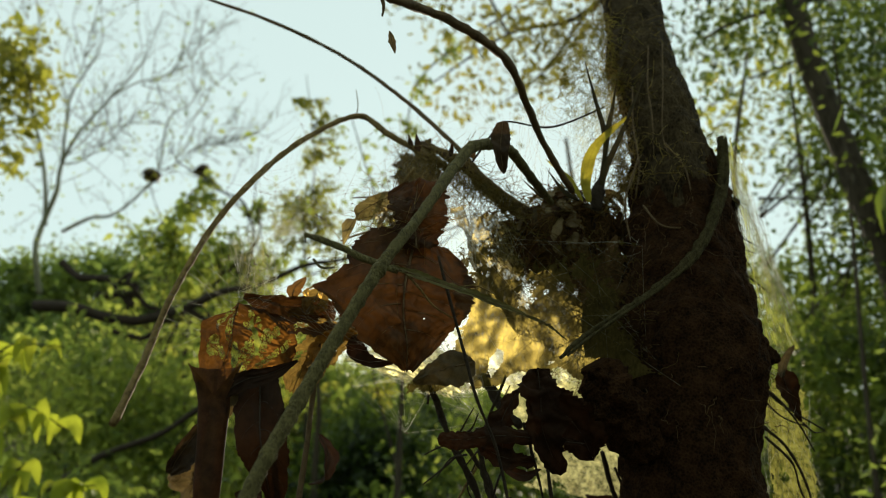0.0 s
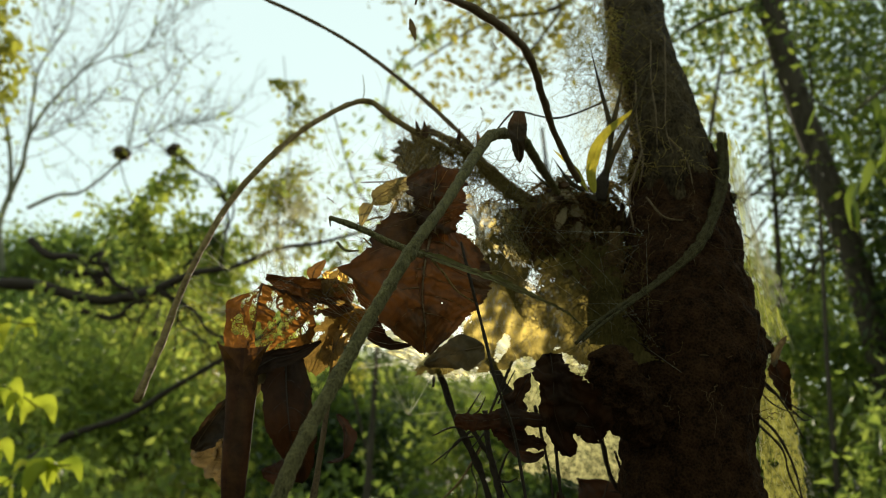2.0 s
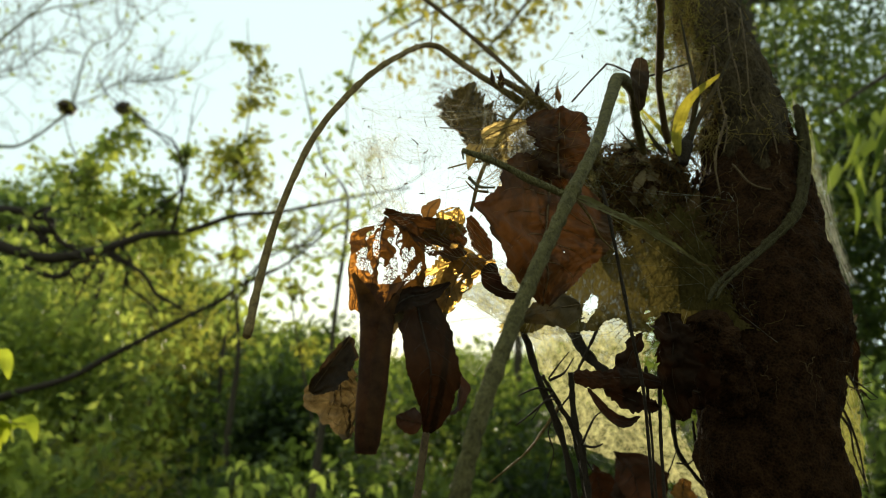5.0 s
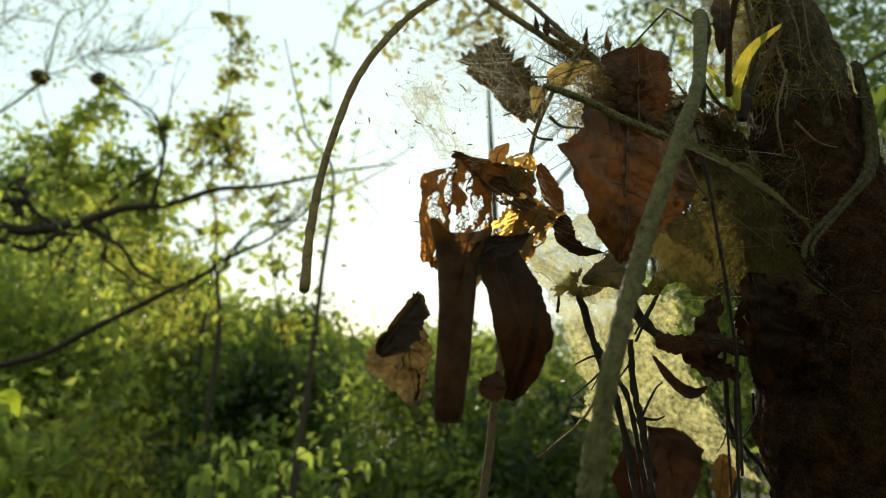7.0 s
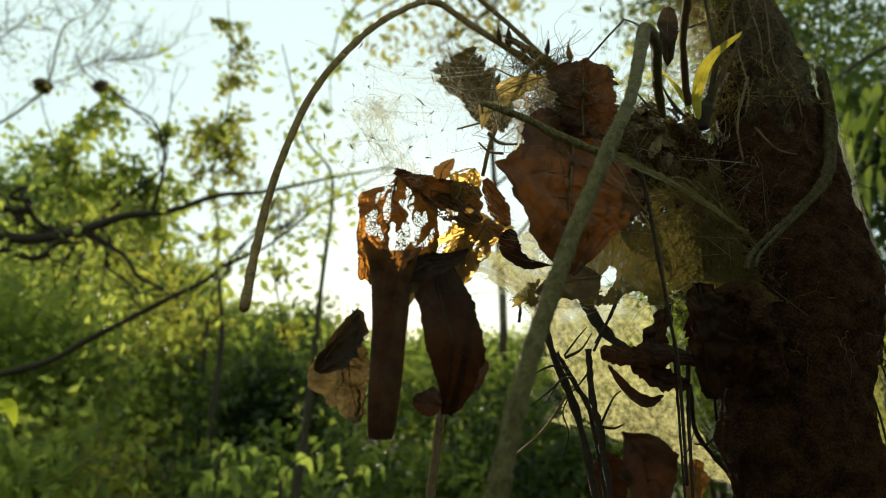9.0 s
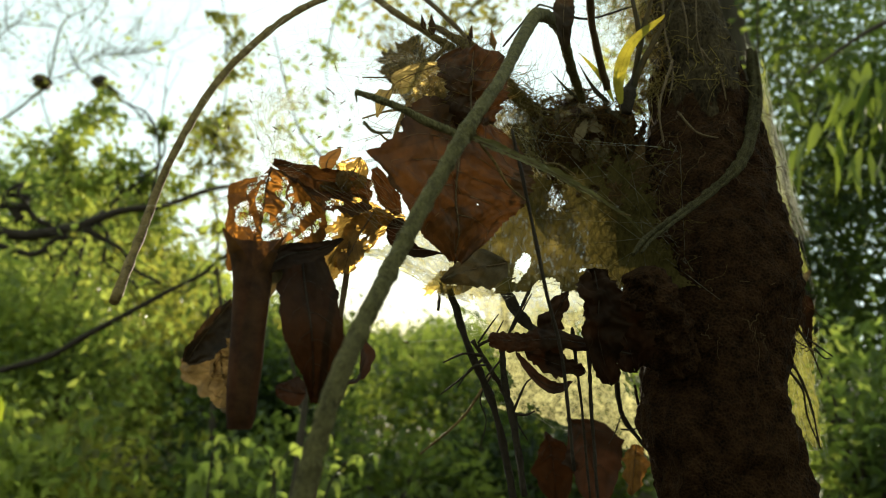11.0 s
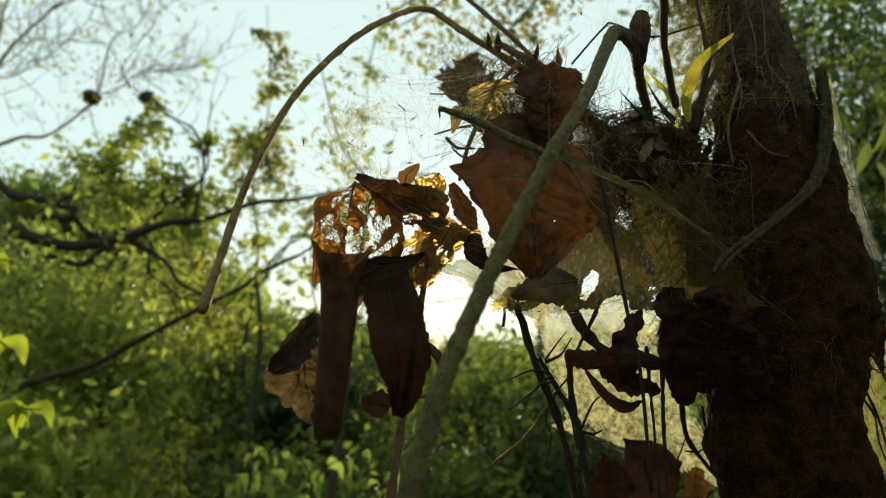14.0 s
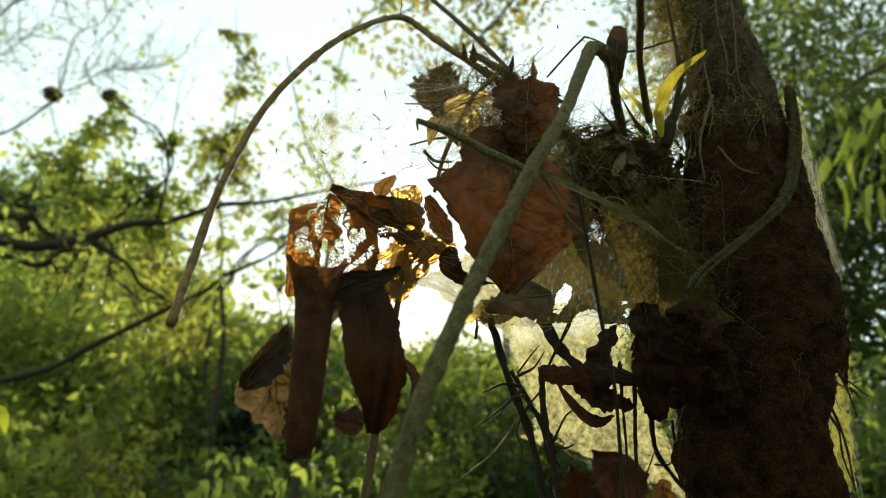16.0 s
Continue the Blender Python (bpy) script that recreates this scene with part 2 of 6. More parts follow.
M_LEAF_GOLD = leaf_material("golden_dead_leaf", (0.09, 0.052, 0.017), (0.24, 0.15, 0.05), (0.55, 0.33, 0.07), 0.5, spots=60.0, forward=0.04)
M_LEAF_GREY = leaf_material("grey_dead_leaf", (0.02, 0.012, 0.006), (0.085, 0.052, 0.026), (0.08, 0.042, 0.014), 0.3)
M_LEAF_FOLD = leaf_material("pale_folded_leaf", (0.055, 0.038, 0.02), (0.25, 0.18, 0.1), (0.3, 0.2, 0.07), 0.3, spots=48.0)
M_LEAF_STRAW = leaf_material("straw_dead_leaf", (0.08, 0.06, 0.025), (0.27, 0.2, 0.085), (0.6, 0.44, 0.14), 0.45, forward=0.03)
M_LEAF_SCRAP = leaf_material("leaf_scrap", (0.14, 0.095, 0.045), (0.4, 0.3, 0.16), (0.4, 0.28, 0.1), 0.35)
M_STRIP = leaf_material("bark_strip", (0.1, 0.09, 0.035), (0.27, 0.24, 0.1), (0.3, 0.26, 0.08), 0.35, veins=0.0)
M_ORCHID = leaf_material("orchid_leaf", (0.2, 0.2, 0.02), (0.4, 0.36, 0.05), (0.9, 0.78, 0.08), 0.65, veins=0.0)
M_ORCHID_DARK = leaf_material("old_orchid_leaf", (0.03, 0.025, 0.012), (0.09, 0.07, 0.03), (0.12, 0.09, 0.03), 0.3, veins=0.0)
M_WEB = web_material("silk_sheet", (0.48, 0.44, 0.24), (0.7, 0.64, 0.29), least=0.4, most=0.94, scale=120.0)
M_WEB_DARK = web_material("old_silk_sheet", (0.17, 0.13, 0.045), (0.095, 0.074, 0.018), cover=(0.3, 0.5), least=0.86, most=1.0, scale=300.0, streak=(1, 1, 0.45), forward=0.1)
M_WEB_GREY = web_material("grey_silk", (0.25, 0.19, 0.085), (0.2, 0.16, 0.055), cover=(0.38, 0.58), least=0.4, most=0.97, scale=260.0)
M_WEB_GREEN = web_material("silk_strip", (0.26, 0.27, 0.075), (0.52, 0.54, 0.11), cover=(0.4, 0.6), least=0.08, most=0.8, scale=120.0, streak=(1, 1, 0.1))
M_WEB_OLIVE = web_material("olive_silk", (0.22, 0.2, 0.06), (0.36, 0.34, 0.08), cover=(0.32, 0.56), least=0.45, most=0.95, scale=110.0)
M_WEB_GOLD = web_material("golden_silk", (0.4, 0.3, 0.1), (0.62, 0.46, 0.13), cover=(0.4, 0.62), least=0.15, most=0.92, scale=210.0)
M_WEB_THIN = web_material("silk_veil", (0.5, 0.46, 0.22), (0.75, 0.68, 0.28), cover=(0.45, 0.72), least=0.05, most=0.75, scale=110.0, streak=(1, 1, 0.3))
M_THREAD = web_material("silk_thread", (0.7, 0.66, 0.5), (0.95, 0.9, 0.7), least=0.3, most=0.7)
M_GREEN = foliage_material("green_foliage", (0.044, 0.072, 0.02), (0.135, 0.172, 0.042), (0.24, 0.34, 0.05), (0.75, 0.79, 0.135), 0.59)
# darkened copy of the green foliage, for leaves that stand in shade
M_GREEN_DARK = foliage_material("dimmed_green_foliage", (0.026, 0.045, 0.014), (0.08, 0.11, 0.025), (0.12, 0.19, 0.025), (0.5, 0.58, 0.085), 0.54)
M_OLIVE = foliage_material("olive_foliage", (0.05, 0.055, 0.015), (0.16, 0.14, 0.03), (0.25, 0.28, 0.032), (0.72, 0.69, 0.095), 0.57)
# darkest copy: the shade under the trees is put into the leaf colour
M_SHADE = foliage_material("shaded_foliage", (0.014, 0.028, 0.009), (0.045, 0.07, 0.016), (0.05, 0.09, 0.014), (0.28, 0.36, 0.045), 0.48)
M_HILL = foliage_material("hillside_foliage", (0.042, 0.07, 0.024), (0.12, 0.16, 0.045), (0.18, 0.27, 0.045), (0.6, 0.7, 0.115), 0.56)
M_YELLOW = foliage_material("yellowing_foliage", (0.06, 0.052, 0.012), (0.19, 0.145, 0.032), (0.24, 0.23, 0.03), (0.62, 0.54, 0.09), 0.58)
M_FRESH = foliage_material("fresh_foliage", (0.05, 0.08, 0.012), (0.14, 0.17, 0.02), (0.34, 0.45, 0.03), (0.72, 0.72, 0.06), 0.62)


# ---- builders ----
def thing(name, at, label, category, group="", kind=""):
    ob = new(name)
    ob.empty_display_size = 0.05
    ob.location = at
    return tagged(ob, label, category, group, kind)


def finish(name, verts, faces, material, parent=None, label="", uvs=None, smooth=True):
    me = bpy.data.meshes.new(name)
    at = Vector(parent.matrix_basis.translation) if parent else Vector((0, 0, 0))
    if parent and parent.parent:
        at = at + parent.parent.matrix_basis.translation
    v = np.asarray(verts, float) - np.array(at)
    me.from_pydata([tuple(p) for p in v], [], [tuple(f) for f in faces])
    me.materials.append(material)
    if smooth:
        me.polygons.foreach_set("use_smooth", [True] * len(me.polygons))
    if uvs is not None:
        layer = me.uv_layers.new(name="UVMap")
        idx = np.zeros(len(me.loops), int)
        me.loops.foreach_get("vertex_index", idx)
        layer.data.foreach_set("uv", np.asarray(uvs, float)[idx].ravel())
    me.update()
    ob = new(name, me)
    if parent:
        ob.parent = parent
    if label:
        tagged(ob, label)
    return ob


def glide(points, values, steps):
    """A smooth line through the points, with a value that runs along it."""
    p = np.asarray(points, float)
    w = np.asarray(values, float)
    if len(w) != len(p):
        w = np.interp(np.linspace(0, 1, len(p)), np.linspace(0, 1, len(w)), w)
    p = np.vstack([2 * p[0] - p[1], p, 2 * p[-1] - p[-2]])
    out, val = [], []
    n = len(p) - 3
    for i in range(n):
        for s in np.linspace(0, 1, steps, endpoint=(i == n - 1)):
            a, b, c, d = p[i : i + 4]
            out.append(0.5 * (2 * b + (c - a) * s + (2 * a - 5 * b + 4 * c - d) * s * s + (3 * b - a - 3 * c + d) * s**3))
            val.append(w[i] * (1 - s) + w[i + 1] * s)
    return np.array(out), np.array(val)


def tube_data(points, radii, sides=8, steps=8, rough=0.12, grain=60.0, knots=0.0, seed=0, drawn=1.0):
    line, rad = glide(points, radii, steps)
    rng = np.random.RandomState(seed + 11)
    way = np.gradient(line, axis=0)
    way /= np.linalg.norm(way, axis=1)[:, None] + 1e-9
    ref = np.array([0.31, 0.2, 0.93]) if abs(way[0][2]) < 0.8 else np.array([0.93, 0.2, 0.31])
    verts, faces = [], []
    for k, (c, w, r) in enumerate(zip(line, way, rad)):
        a = np.cross(w, ref)
        a /= np.linalg.norm(a)
        ref = np.cross(a, w)
        b = np.cross(w, a)
        swell = 1 + (knots * max(0.0, rng.rand() - 0.8) * 5 if knots else 0)
        for s in range(sides):
            th = 2 * math.pi * s / sides
            q = a * math.cos(th) + b * math.sin(th)
            e = 1
            if rough:
                n3 = Vector((c + q * r) * grain * np.array([1, 1, drawn]))
                e = 1 + rough * (2 * noise.noise(n3) + 0.9 * noise.noise(n3 * 2.9) + 0.5 * noise.noise(n3 * 7.1))
            verts.append(c + q * r * e * swell)
    for k in range(len(line) - 1):
        for s in range(sides):
            t = (s + 1) % sides
            faces.append((k * sides + s, k * sides + t, (k + 1) * sides + t, (k + 1) * sides + s))
    faces.append(tuple(range(sides))[::-1])
    faces.append(tuple((len(line) - 1) * sides + s for s in range(sides)))
    return verts, faces


def join(pieces):
    verts, faces = [], []
    for v, f in pieces:
        o = len(verts)
        verts.extend(v)
        faces.extend(tuple(i + o for i in g) for g in f)
    return verts, faces


def leaf_data(mid, side, half, shape=(0.4, 0.7, 0.9), curl=0.6, wave=0.12, ragged=0.1, nl=28, nw=16, holes=0.0, lobes=(), seed=0):
    """A blade along the line mid. side: the way of its width; half: half its width in metres; shape: where it is widest and how
    its two ends narrow; curl: how far it rolls round its midrib, in radians (one value,
    or pairs of place and value); lobes: (place, reach, breadth, which side); holes: share eaten away."""
    line, _ = glide(mid, [1, 1], max(2, nl // (len(mid) - 1) + 1))
    way = np.gradient(line, axis=0)
    way /= np.linalg.norm(way, axis=1)[:, None] + 1e-9
    side = np.asarray(side, float)
    n = len(line)
    length = np.linalg.norm(np.diff(line, axis=0), axis=1).sum()
    verts, uvs = [], []
    off = Vector((seed * 3.17, seed * 1.31, seed * 0.77))
    for k in range(n):
        u = k / (n - 1)
        a, b, c = shape
        w = (u / a) ** b if u < a else (max(0.0, (1 - u) / (1 - a))) ** c
        w = max(w, 0.02)
        s = side - way[k] * (side @ way[k])
        s /= np.linalg.norm(s)
        nrm = np.cross(way[k], s)
        bend = curl if isinstance(curl, (int, float)) else float(np.interp(u, [c0 for c0, _ in curl], [c1 for _, c1 in curl]))
        for j in range(nw + 1):
            v = 2 * j / nw - 1
            edge = 1 + ragged * 2 * noise.noise(Vector((u * 7, math.copysign(3, v), 0)) + off) * abs(v) + ragged * 1.2 * noise.noise(Vector((u * 26, math.copysign(5, v), 1)) + off) * abs(v) ** 3
            for u0, reach, broad, way_out in lobes:
                edge += reach * math.exp(-(((u - u0) / broad) ** 2)) * max(0.0, v * way_out) ** 1.5
            al = bend / 2 + 1e-4
            # a roll keeps its radius, so that the blade narrows and does not tighten
            grow = 1 + 0.07 * v if bend > 5 else 1
            x = half * w * math.sin(al * v) / al * edge * grow
            z = half * w * (1 - math.cos(al * v)) / al * edge * grow
            p = line[k] + s * x + nrm * z
            q = Vector((u * 3.2 * length / half * 0.5, v * 1.6, 0)) + off
            p = p + nrm * (wave * half * (noise.noise(q) + 0.5 * noise.noise(q * 2.7) + 0.22 * noise.noise(q * 6.3))) + s * (wave * 0.4 * half * noise.noise(q * 1.7 + Vector((9, 9, 9))))
            verts.append(p)
            uvs.append((u, (v + 1) / 2))
    faces = []
    for k in range(n - 1):
        for j in range(nw):
            if holes:
                u, v = (k + 0.5) / (n - 1), 2 * (j + 0.5) / nw - 1
                q = Vector((u * 5 * length / half * 0.3, v * 2.4, 7.7)) + off
                if noise.noise(q) + 0.45 * noise.noise(q * 3.1) > 0.55 - holes:
                    continue
            i = k * (nw + 1) + j
            faces.append((i, i + 1, i + nw + 2, i + nw + 1))
    return verts, faces, uvs


def leaf_thing(name, mid, side, half, material, label, group="", category="dead leaf", side_veins=0, **kw):
    ob = thing(name, mid[0], label, category, group)
    v, f, uv = leaf_data(mid, side, half, **kw)
    finish("blade", v, f, material, ob, uvs=uv)
    line, _ = glide(mid, [1, 1], 6)
    rows, cols = len(v) // (kw.get("nw", 16) + 1), kw.get("nw", 16) + 1
    stout = 0.01 if material in (M_LEAF_BLACK, M_LEAF_DARK) else 0.03
    rib = tube_data([p for p in line[:: max(1, len(line) // 5)]], [half * stout + 0.0004, 0.0003], sides=5, steps=3, rough=0)
    dark = M_BLACK_TWIG if material in (M_LEAF_BLACK, M_LEAF_DARK) else M_TWIG
    midrib = finish("midrib", *rib, dark, ob)
    for k in range(side_veins):
        for out in (-1, 1):
            u0 = 0.12 + 0.7 * (k + 0.3 * (out > 0)) / max(1, side_veins)
            path = []
            for q in (0.02, 0.25, 0.5, 0.72, 0.86):
                i, j = min(rows - 1, int((u0 + 0.16 * q * q + 0.05 * q) * (rows - 1))), int(round((0.5 + out * q / 2) * (cols - 1)))
                path.append(v[i * cols + j])
            finish("vein", *tube_data(path, [half * 0.014 + 0.0002, 0.00015], sides=5, steps=3, rough=0), dark, midrib)
    return ob


def cut_leaf(name, mid, side, profile, material, label, curl=0.6, wave=0.1, ragged=0.05, nl=60, nw=40, holes=(), nets=(), mesh_size=26.0, seed=0, category="dead leaf", group="", rib=0.0012, side_veins=0, roll=None):
    """A leaf with an uneven outline. profile: (place, reach against side, reach along side) in metres; holes: eaten right through and
    nets: eaten down to the fine veins, as (place, share of the width, half length, half width, slant); roll: a second blade
    (mid, side, profile, curl) on the same stalk that is rolled up to a tube."""

    def grid(line_in, way_of_side, outline, bend, rows, cols, open_holes, open_nets, shift):
        line, _ = glide(line_in, [1, 1], max(2, rows // (len(line_in) - 1) + 1))
        way = np.gradient(line, axis=0)
        way /= np.linalg.norm(way, axis=1)[:, None] + 1e-9
        n = len(line)
        us = np.linspace(0, 1, n)
        po, a, b = np.array(outline, float).T
        soft = np.ones(max(3, n // 24))
        pad = len(soft)
        widths = []
        for w in (a, b):
            full = np.pad(np.interp(us, po, w), pad, mode="edge")
            widths.append(np.convolve(full, soft / soft.sum(), mode="same")[pad:-pad])
        mean = max(0.004, float(np.mean(widths)))
        off = Vector((seed * 3.17 + shift, seed * 1.31, seed * 0.77))
        verts, uvs, faces = [], [], []
        for k in range(n):
            u = us[k]
            s = np.asarray(way_of_side, float)
            s = s - way[k] * (s @ way[k])
            s /= np.linalg.norm(s)
            nrm = np.cross(way[k], s)
            al = (bend if isinstance(bend, (int, float)) else float(np.interp(u, [q for q, _ in bend], [q for _, q in bend]))) / 2 + 1e-4
            for j in range(cols + 1):
                v = 2 * j / cols - 1
                w = widths[0][k] if v < 0 else widths[1][k]
                w *= 1 + ragged * abs(v) ** 2 * (1.6 * noise.noise(Vector((u * 9, math.copysign(3, v), 0)) + off) + noise.noise(Vector((u * 31, math.copysign(5, v), 1)) + off) + 0.7 * noise.noise(Vector((u * 80, math.copysign(5, v), 2)) + off))
                grow = 1 + 0.06 * v if abs(al) > 2.5 else 1
                x, z = w * math.sin(al * v) / al * grow, w * (1 - math.cos(al * v)) / al * grow
                q = Vector((u * 4, v * 1.8, 0)) + off
                e = (1 - math.cos(2 * math.pi * j / cols)) * 0.25 + 0.5
                p = line[k] + s * x + nrm * (z + wave * mean * e * (1.5 * noise.noise(q) + 0.7 * noise.noise(q * 2.7) + 0.3 * noise.noise(q * 6.3)))
                verts.append(p + way[k] * ragged * mean * 0.8 * noise.noise(Vector((v * 7, u * 2, 4)) + off) * abs(2 * u - 1) ** 4)
                uvs.append((u, (v + 1) / 2))
        for k in range(n - 1):
            for j in range(cols):
                u, v = (k + 0.5) / (n - 1), 2 * (j + 0.5) / cols - 1
                i = k * (cols + 1) + j
                if (open_holes or open_nets) and u > 0.025 and abs(v) < 0.94:
                    c = Vector(verts[i])
                    wild = 0.55 * noise.noise(c * 260) + 0.35 * noise.noise(c * 700)

                    def inside(spots):
                        for u0, v0, ru, rv, slant in spots:
                            du, dv = u - u0, v - v0 - slant * (u - u0)
                            if (du / ru) ** 2 + (dv / rv) ** 2 < 1 + wild:
                                return True
                        return False

                    if inside(open_holes):
                        continue
                    if inside(open_nets):
                        d, _ = noise.voronoi(c * mesh_size * 16)
                        d2, _ = noise.voronoi(c * mesh_size * 5)
                        if d[1] - d[0] > 0.1 and d2[1] - d2[0] > 0.055:
                            continue
                faces.append((i, i + 1, i + cols + 2, i + cols + 1))
        return verts, faces, uvs, line

    ob = thing(name, mid[0], label, category, group)
    v, f, uv, line = grid(mid, side, profile, curl, nl, nw, holes, nets, 0)
    finish("blade", v, f, material, ob, uvs=uv)
    dark = M_BLACK_TWIG if material in (M_LEAF_BLACK, M_LEAF_DARK) else M_TWIG
    rows, cols = len(v) // (nw + 1), nw + 1
    middle = [v[int(q * (rows - 1)) * cols + nw // 2] for q in (0.02, 0.2, 0.4, 0.6, 0.8, 0.94)]
    midrib = finish("midrib", *tube_data(middle, [rib, rib * 0.3], sides=5, steps=4, rough=0), dark, ob)
    for k in range(side_veins):
        for out in (-1, 1):
            u0 = 0.08 + 0.72 * (k + 0.3 * (out > 0)) / side_veins
            path = [v[min(rows - 1, int((u0 + 0.14 * q * q + 0.05 * q) * (rows - 1))) * cols + int(round((0.5 + out * q / 2) * (cols - 1)))] for q in (0.02, 0.25, 0.5, 0.72, 0.9)]
            finish("vein", *tube_data(path, [rib * 0.45, rib * 0.12], sides=4, steps=3, rough=0), dark, midrib)
    if roll:
        wave, ragged = 0.03, 0.015
        v, f, uv, _ = grid(*roll, 120, 70, (), (), 5)
        finish("rolled_part", v, f, material, ob, "lower half of the leaf rolled to a tube", uvs=uv)
    return ob


def twig_thing(name, points, radii, material, label, category="twig", shoots=(), group="", **kw):
    ob = thing(name, points[0], label, category, group)
    finish("stem", *tube_data(points, radii, **kw), material, ob)
    for pts, r in shoots:
        finish("shoot", *tube_data(pts, r, sides=6, steps=5), material, ob)
    return ob


def strands(rng, n, start, spread, length, droop, radius, bend=0.5):
    """Fine curved fibres; start(rng) gives a foot and a way."""
    pieces = []
    for _ in range(n):
        foot, way = start(rng)
        foot, way = np.asarray(foot, float), np.asarray(way, float) + rng.randn(3) * spread
        way /= np.linalg.norm(way)
        l = length * rng.uniform(0.4, 1.3)
        c = rng.randn(3) * bend
        pts = []
        kink = rng.randn(6, 3) * 0.13 * bend
        thick = radius * rng.uniform(0.5, 1.7)
        for i, s in enumerate(np.linspace(0, 1, 6)):
            pts.append(kink[i] * l + foot + way * l * s + (c * s * s + np.array([0, 0, -droop]) * s * s) * l)
        pieces.append(tube_data(pts, [thick, thick * 0.6], sides=3, steps=3, rough=0))
    return join(pieces)


def leaves_data(rng, centres, spread, per, size, droop=0.3, slim=0.45):
    """Many folded leaves round the given clump centres, four points each."""
    c = np.repeat(np.asarray(centres, float), per, axis=0)
    n = len(c)
    c = c + rng.randn(n, 3) * np.asarray(spread)
    d = rng.randn(n, 3)
    d[:, 2] -= droop * 1.5
    d /= np.linalg.norm(d, axis=1)[:, None]
    up = rng.randn(n, 3)
    s = np.cross(d, up)
    s /= np.linalg.norm(s, axis=1)[:, None] + 1e-9
    nr = np.cross(d, s)
    l = size * rng.uniform(0.55, 1.35, n)[:, None]
    w = l * slim * 0.5
    a = c
    b = c + d * l * 0.45 + s * w + nr * w * 0.35
    e = c + d * l - nr * l * 0.12
    g = c + d * l * 0.45 - s * w + nr * w * 0.35
    h1 = c + d * l * 0.5
    verts = np.stack([a, b, e, g, h1], 1).reshape(-1, 3)
    i = np.arange(n)[:, None] * 5
    faces = np.concatenate([i + [0, 1, 4], i + [1, 2, 4], i + [2, 3, 4], i + [3, 0, 4]])
    return verts, faces


def clumps(rng, centre, radii, n, hollow=0.55):
    d = rng.randn(n, 3)
    d /= np.linalg.norm(d, axis=1)[:, None]
    r = hollow + (1 - hollow) * rng.rand(n) ** 0.7
    return np.asarray(centre) + d * r[:, None] * np.asarray(radii)


def crown_part(name, data, material, parent, label=""):
    return finish(name, data[0], data[1].tolist(), material, parent, label, smooth=False)


def tree(at, height, lean, trunk_r, crown, leaf, material, label, seed, per=60, spread=0.35, limbs=7, name="tree", category="tree", bark=None):
    """Trunk, limbs and an uneven crown: crown is (centre, radii, number of clumps)."""
    rng = np.random.RandomState(seed)
    ob = thing(name, at, label, category)
    at = np.asarray(at, float)
    top = at + np.array([lean[0], lean[1], height])
    mids = [at, at + (top - at) * 0.35 + rng.randn(3) * 0.1, at + (top - at) * 0.7 + rng.randn(3) * 0.15, top]
    bark = bark or M_BARK_FAR
    finish("trunk", *tube_data(mids, [trunk_r * 1.3, trunk_r, trunk_r * 0.75, trunk_r * 0.4], sides=10, steps=8, rough=0.08, grain=4), bark, ob)
    centre, radii, n = crown
    spots = clumps(rng, centre, radii, n)
    for k in range(limbs):
        goal = spots[rng.randint(len(spots))]
        f = rng.uniform(0.35, 0.95)
        foot = at + (top - at) * f
        bow = (foot + goal) / 2 + np.array([0, 0, 0.15]) + rng.randn(3) * 0.15
        finish("limb", *tube_data([foot, bow, goal], [trunk_r * 0.4, trunk_r * 0.22, trunk_r * 0.06], sides=6, steps=6, rough=0.05, grain=6), bark, ob)
    crown_part("crown", leaves_data(rng, spots, spread, per, leaf), material, ob)
    return ob


# ---- ground ----
def ground_height(x, y):
    far = math.hypot(x, y)
    # the land rises to a wooded slope behind, higher towards -x
    rise = max(0.0, min(1.0, (y - 16) / 40))
    return rise * rise * (3 - 2 * rise) * (2.0 + 5.0 * max(0.0, min(1.0, (6 - x) / 30))) + 0.12 * noise.noise(Vector((x * 0.4, y * 0.4, 0))) * min(1, far / 3)


gx = np.concatenate([np.linspace(-900, -60, 8)[:-1], np.linspace(-60, 60, 81), np.linspace(60, 900, 8)[1:]])
gy = np.concatenate([np.linspace(-900, -30, 8)[:-1], np.linspace(-30, 90, 81), np.linspace(90, 900, 8)[1:]])
gverts = [(x, y, ground_height(x, y)) for y in gy for x in gx]
gf = [(j * len(gx) + i, j * len(gx) + i + 1, (j + 1) * len(gx) + i + 1, (j + 1) * len(gx) + i) for j in range(len(gy) - 1) for i in range(len(gx) - 1)]
tagged(finish("ground", gverts, gf, M_GROUND), "bare brown forest soil with scattered litter", "ground", kind="structure")

# ---- main tree ----
trunk_line = [(0.36, 0.84, -0.05), (0.35, 0.845, 0.6), (0.325, 0.85, 1.15), (0.268, 0.855, 1.407), (0.284, 0.875, 1.554), (0.294, 0.920, 1.711), (0.302, 0.970, 1.856), (0.298, 1.040, 1.987), (0.310, 1.140, 2.165), (0.330, 1.420, 2.778), (0.1, 1.9, 3.6), (0.0, 2.2, 4.6)]
trunk_rad = [0.12, 0.085, 0.066, 0.05, 0.05, 0.046, 0.048, 0.047, 0.045, 0.046, 0.042, 0.035]
main_tree = thing("tree", (0.24, 0.86, 0), "slim leaning tree trunk with dark rough bark and old silk", "tree")
finish("trunk", *tube_data(trunk_line, trunk_rad, sides=110, steps=40, rough=0.075, grain=34, drawn=0.4), M_BARK, main_tree)
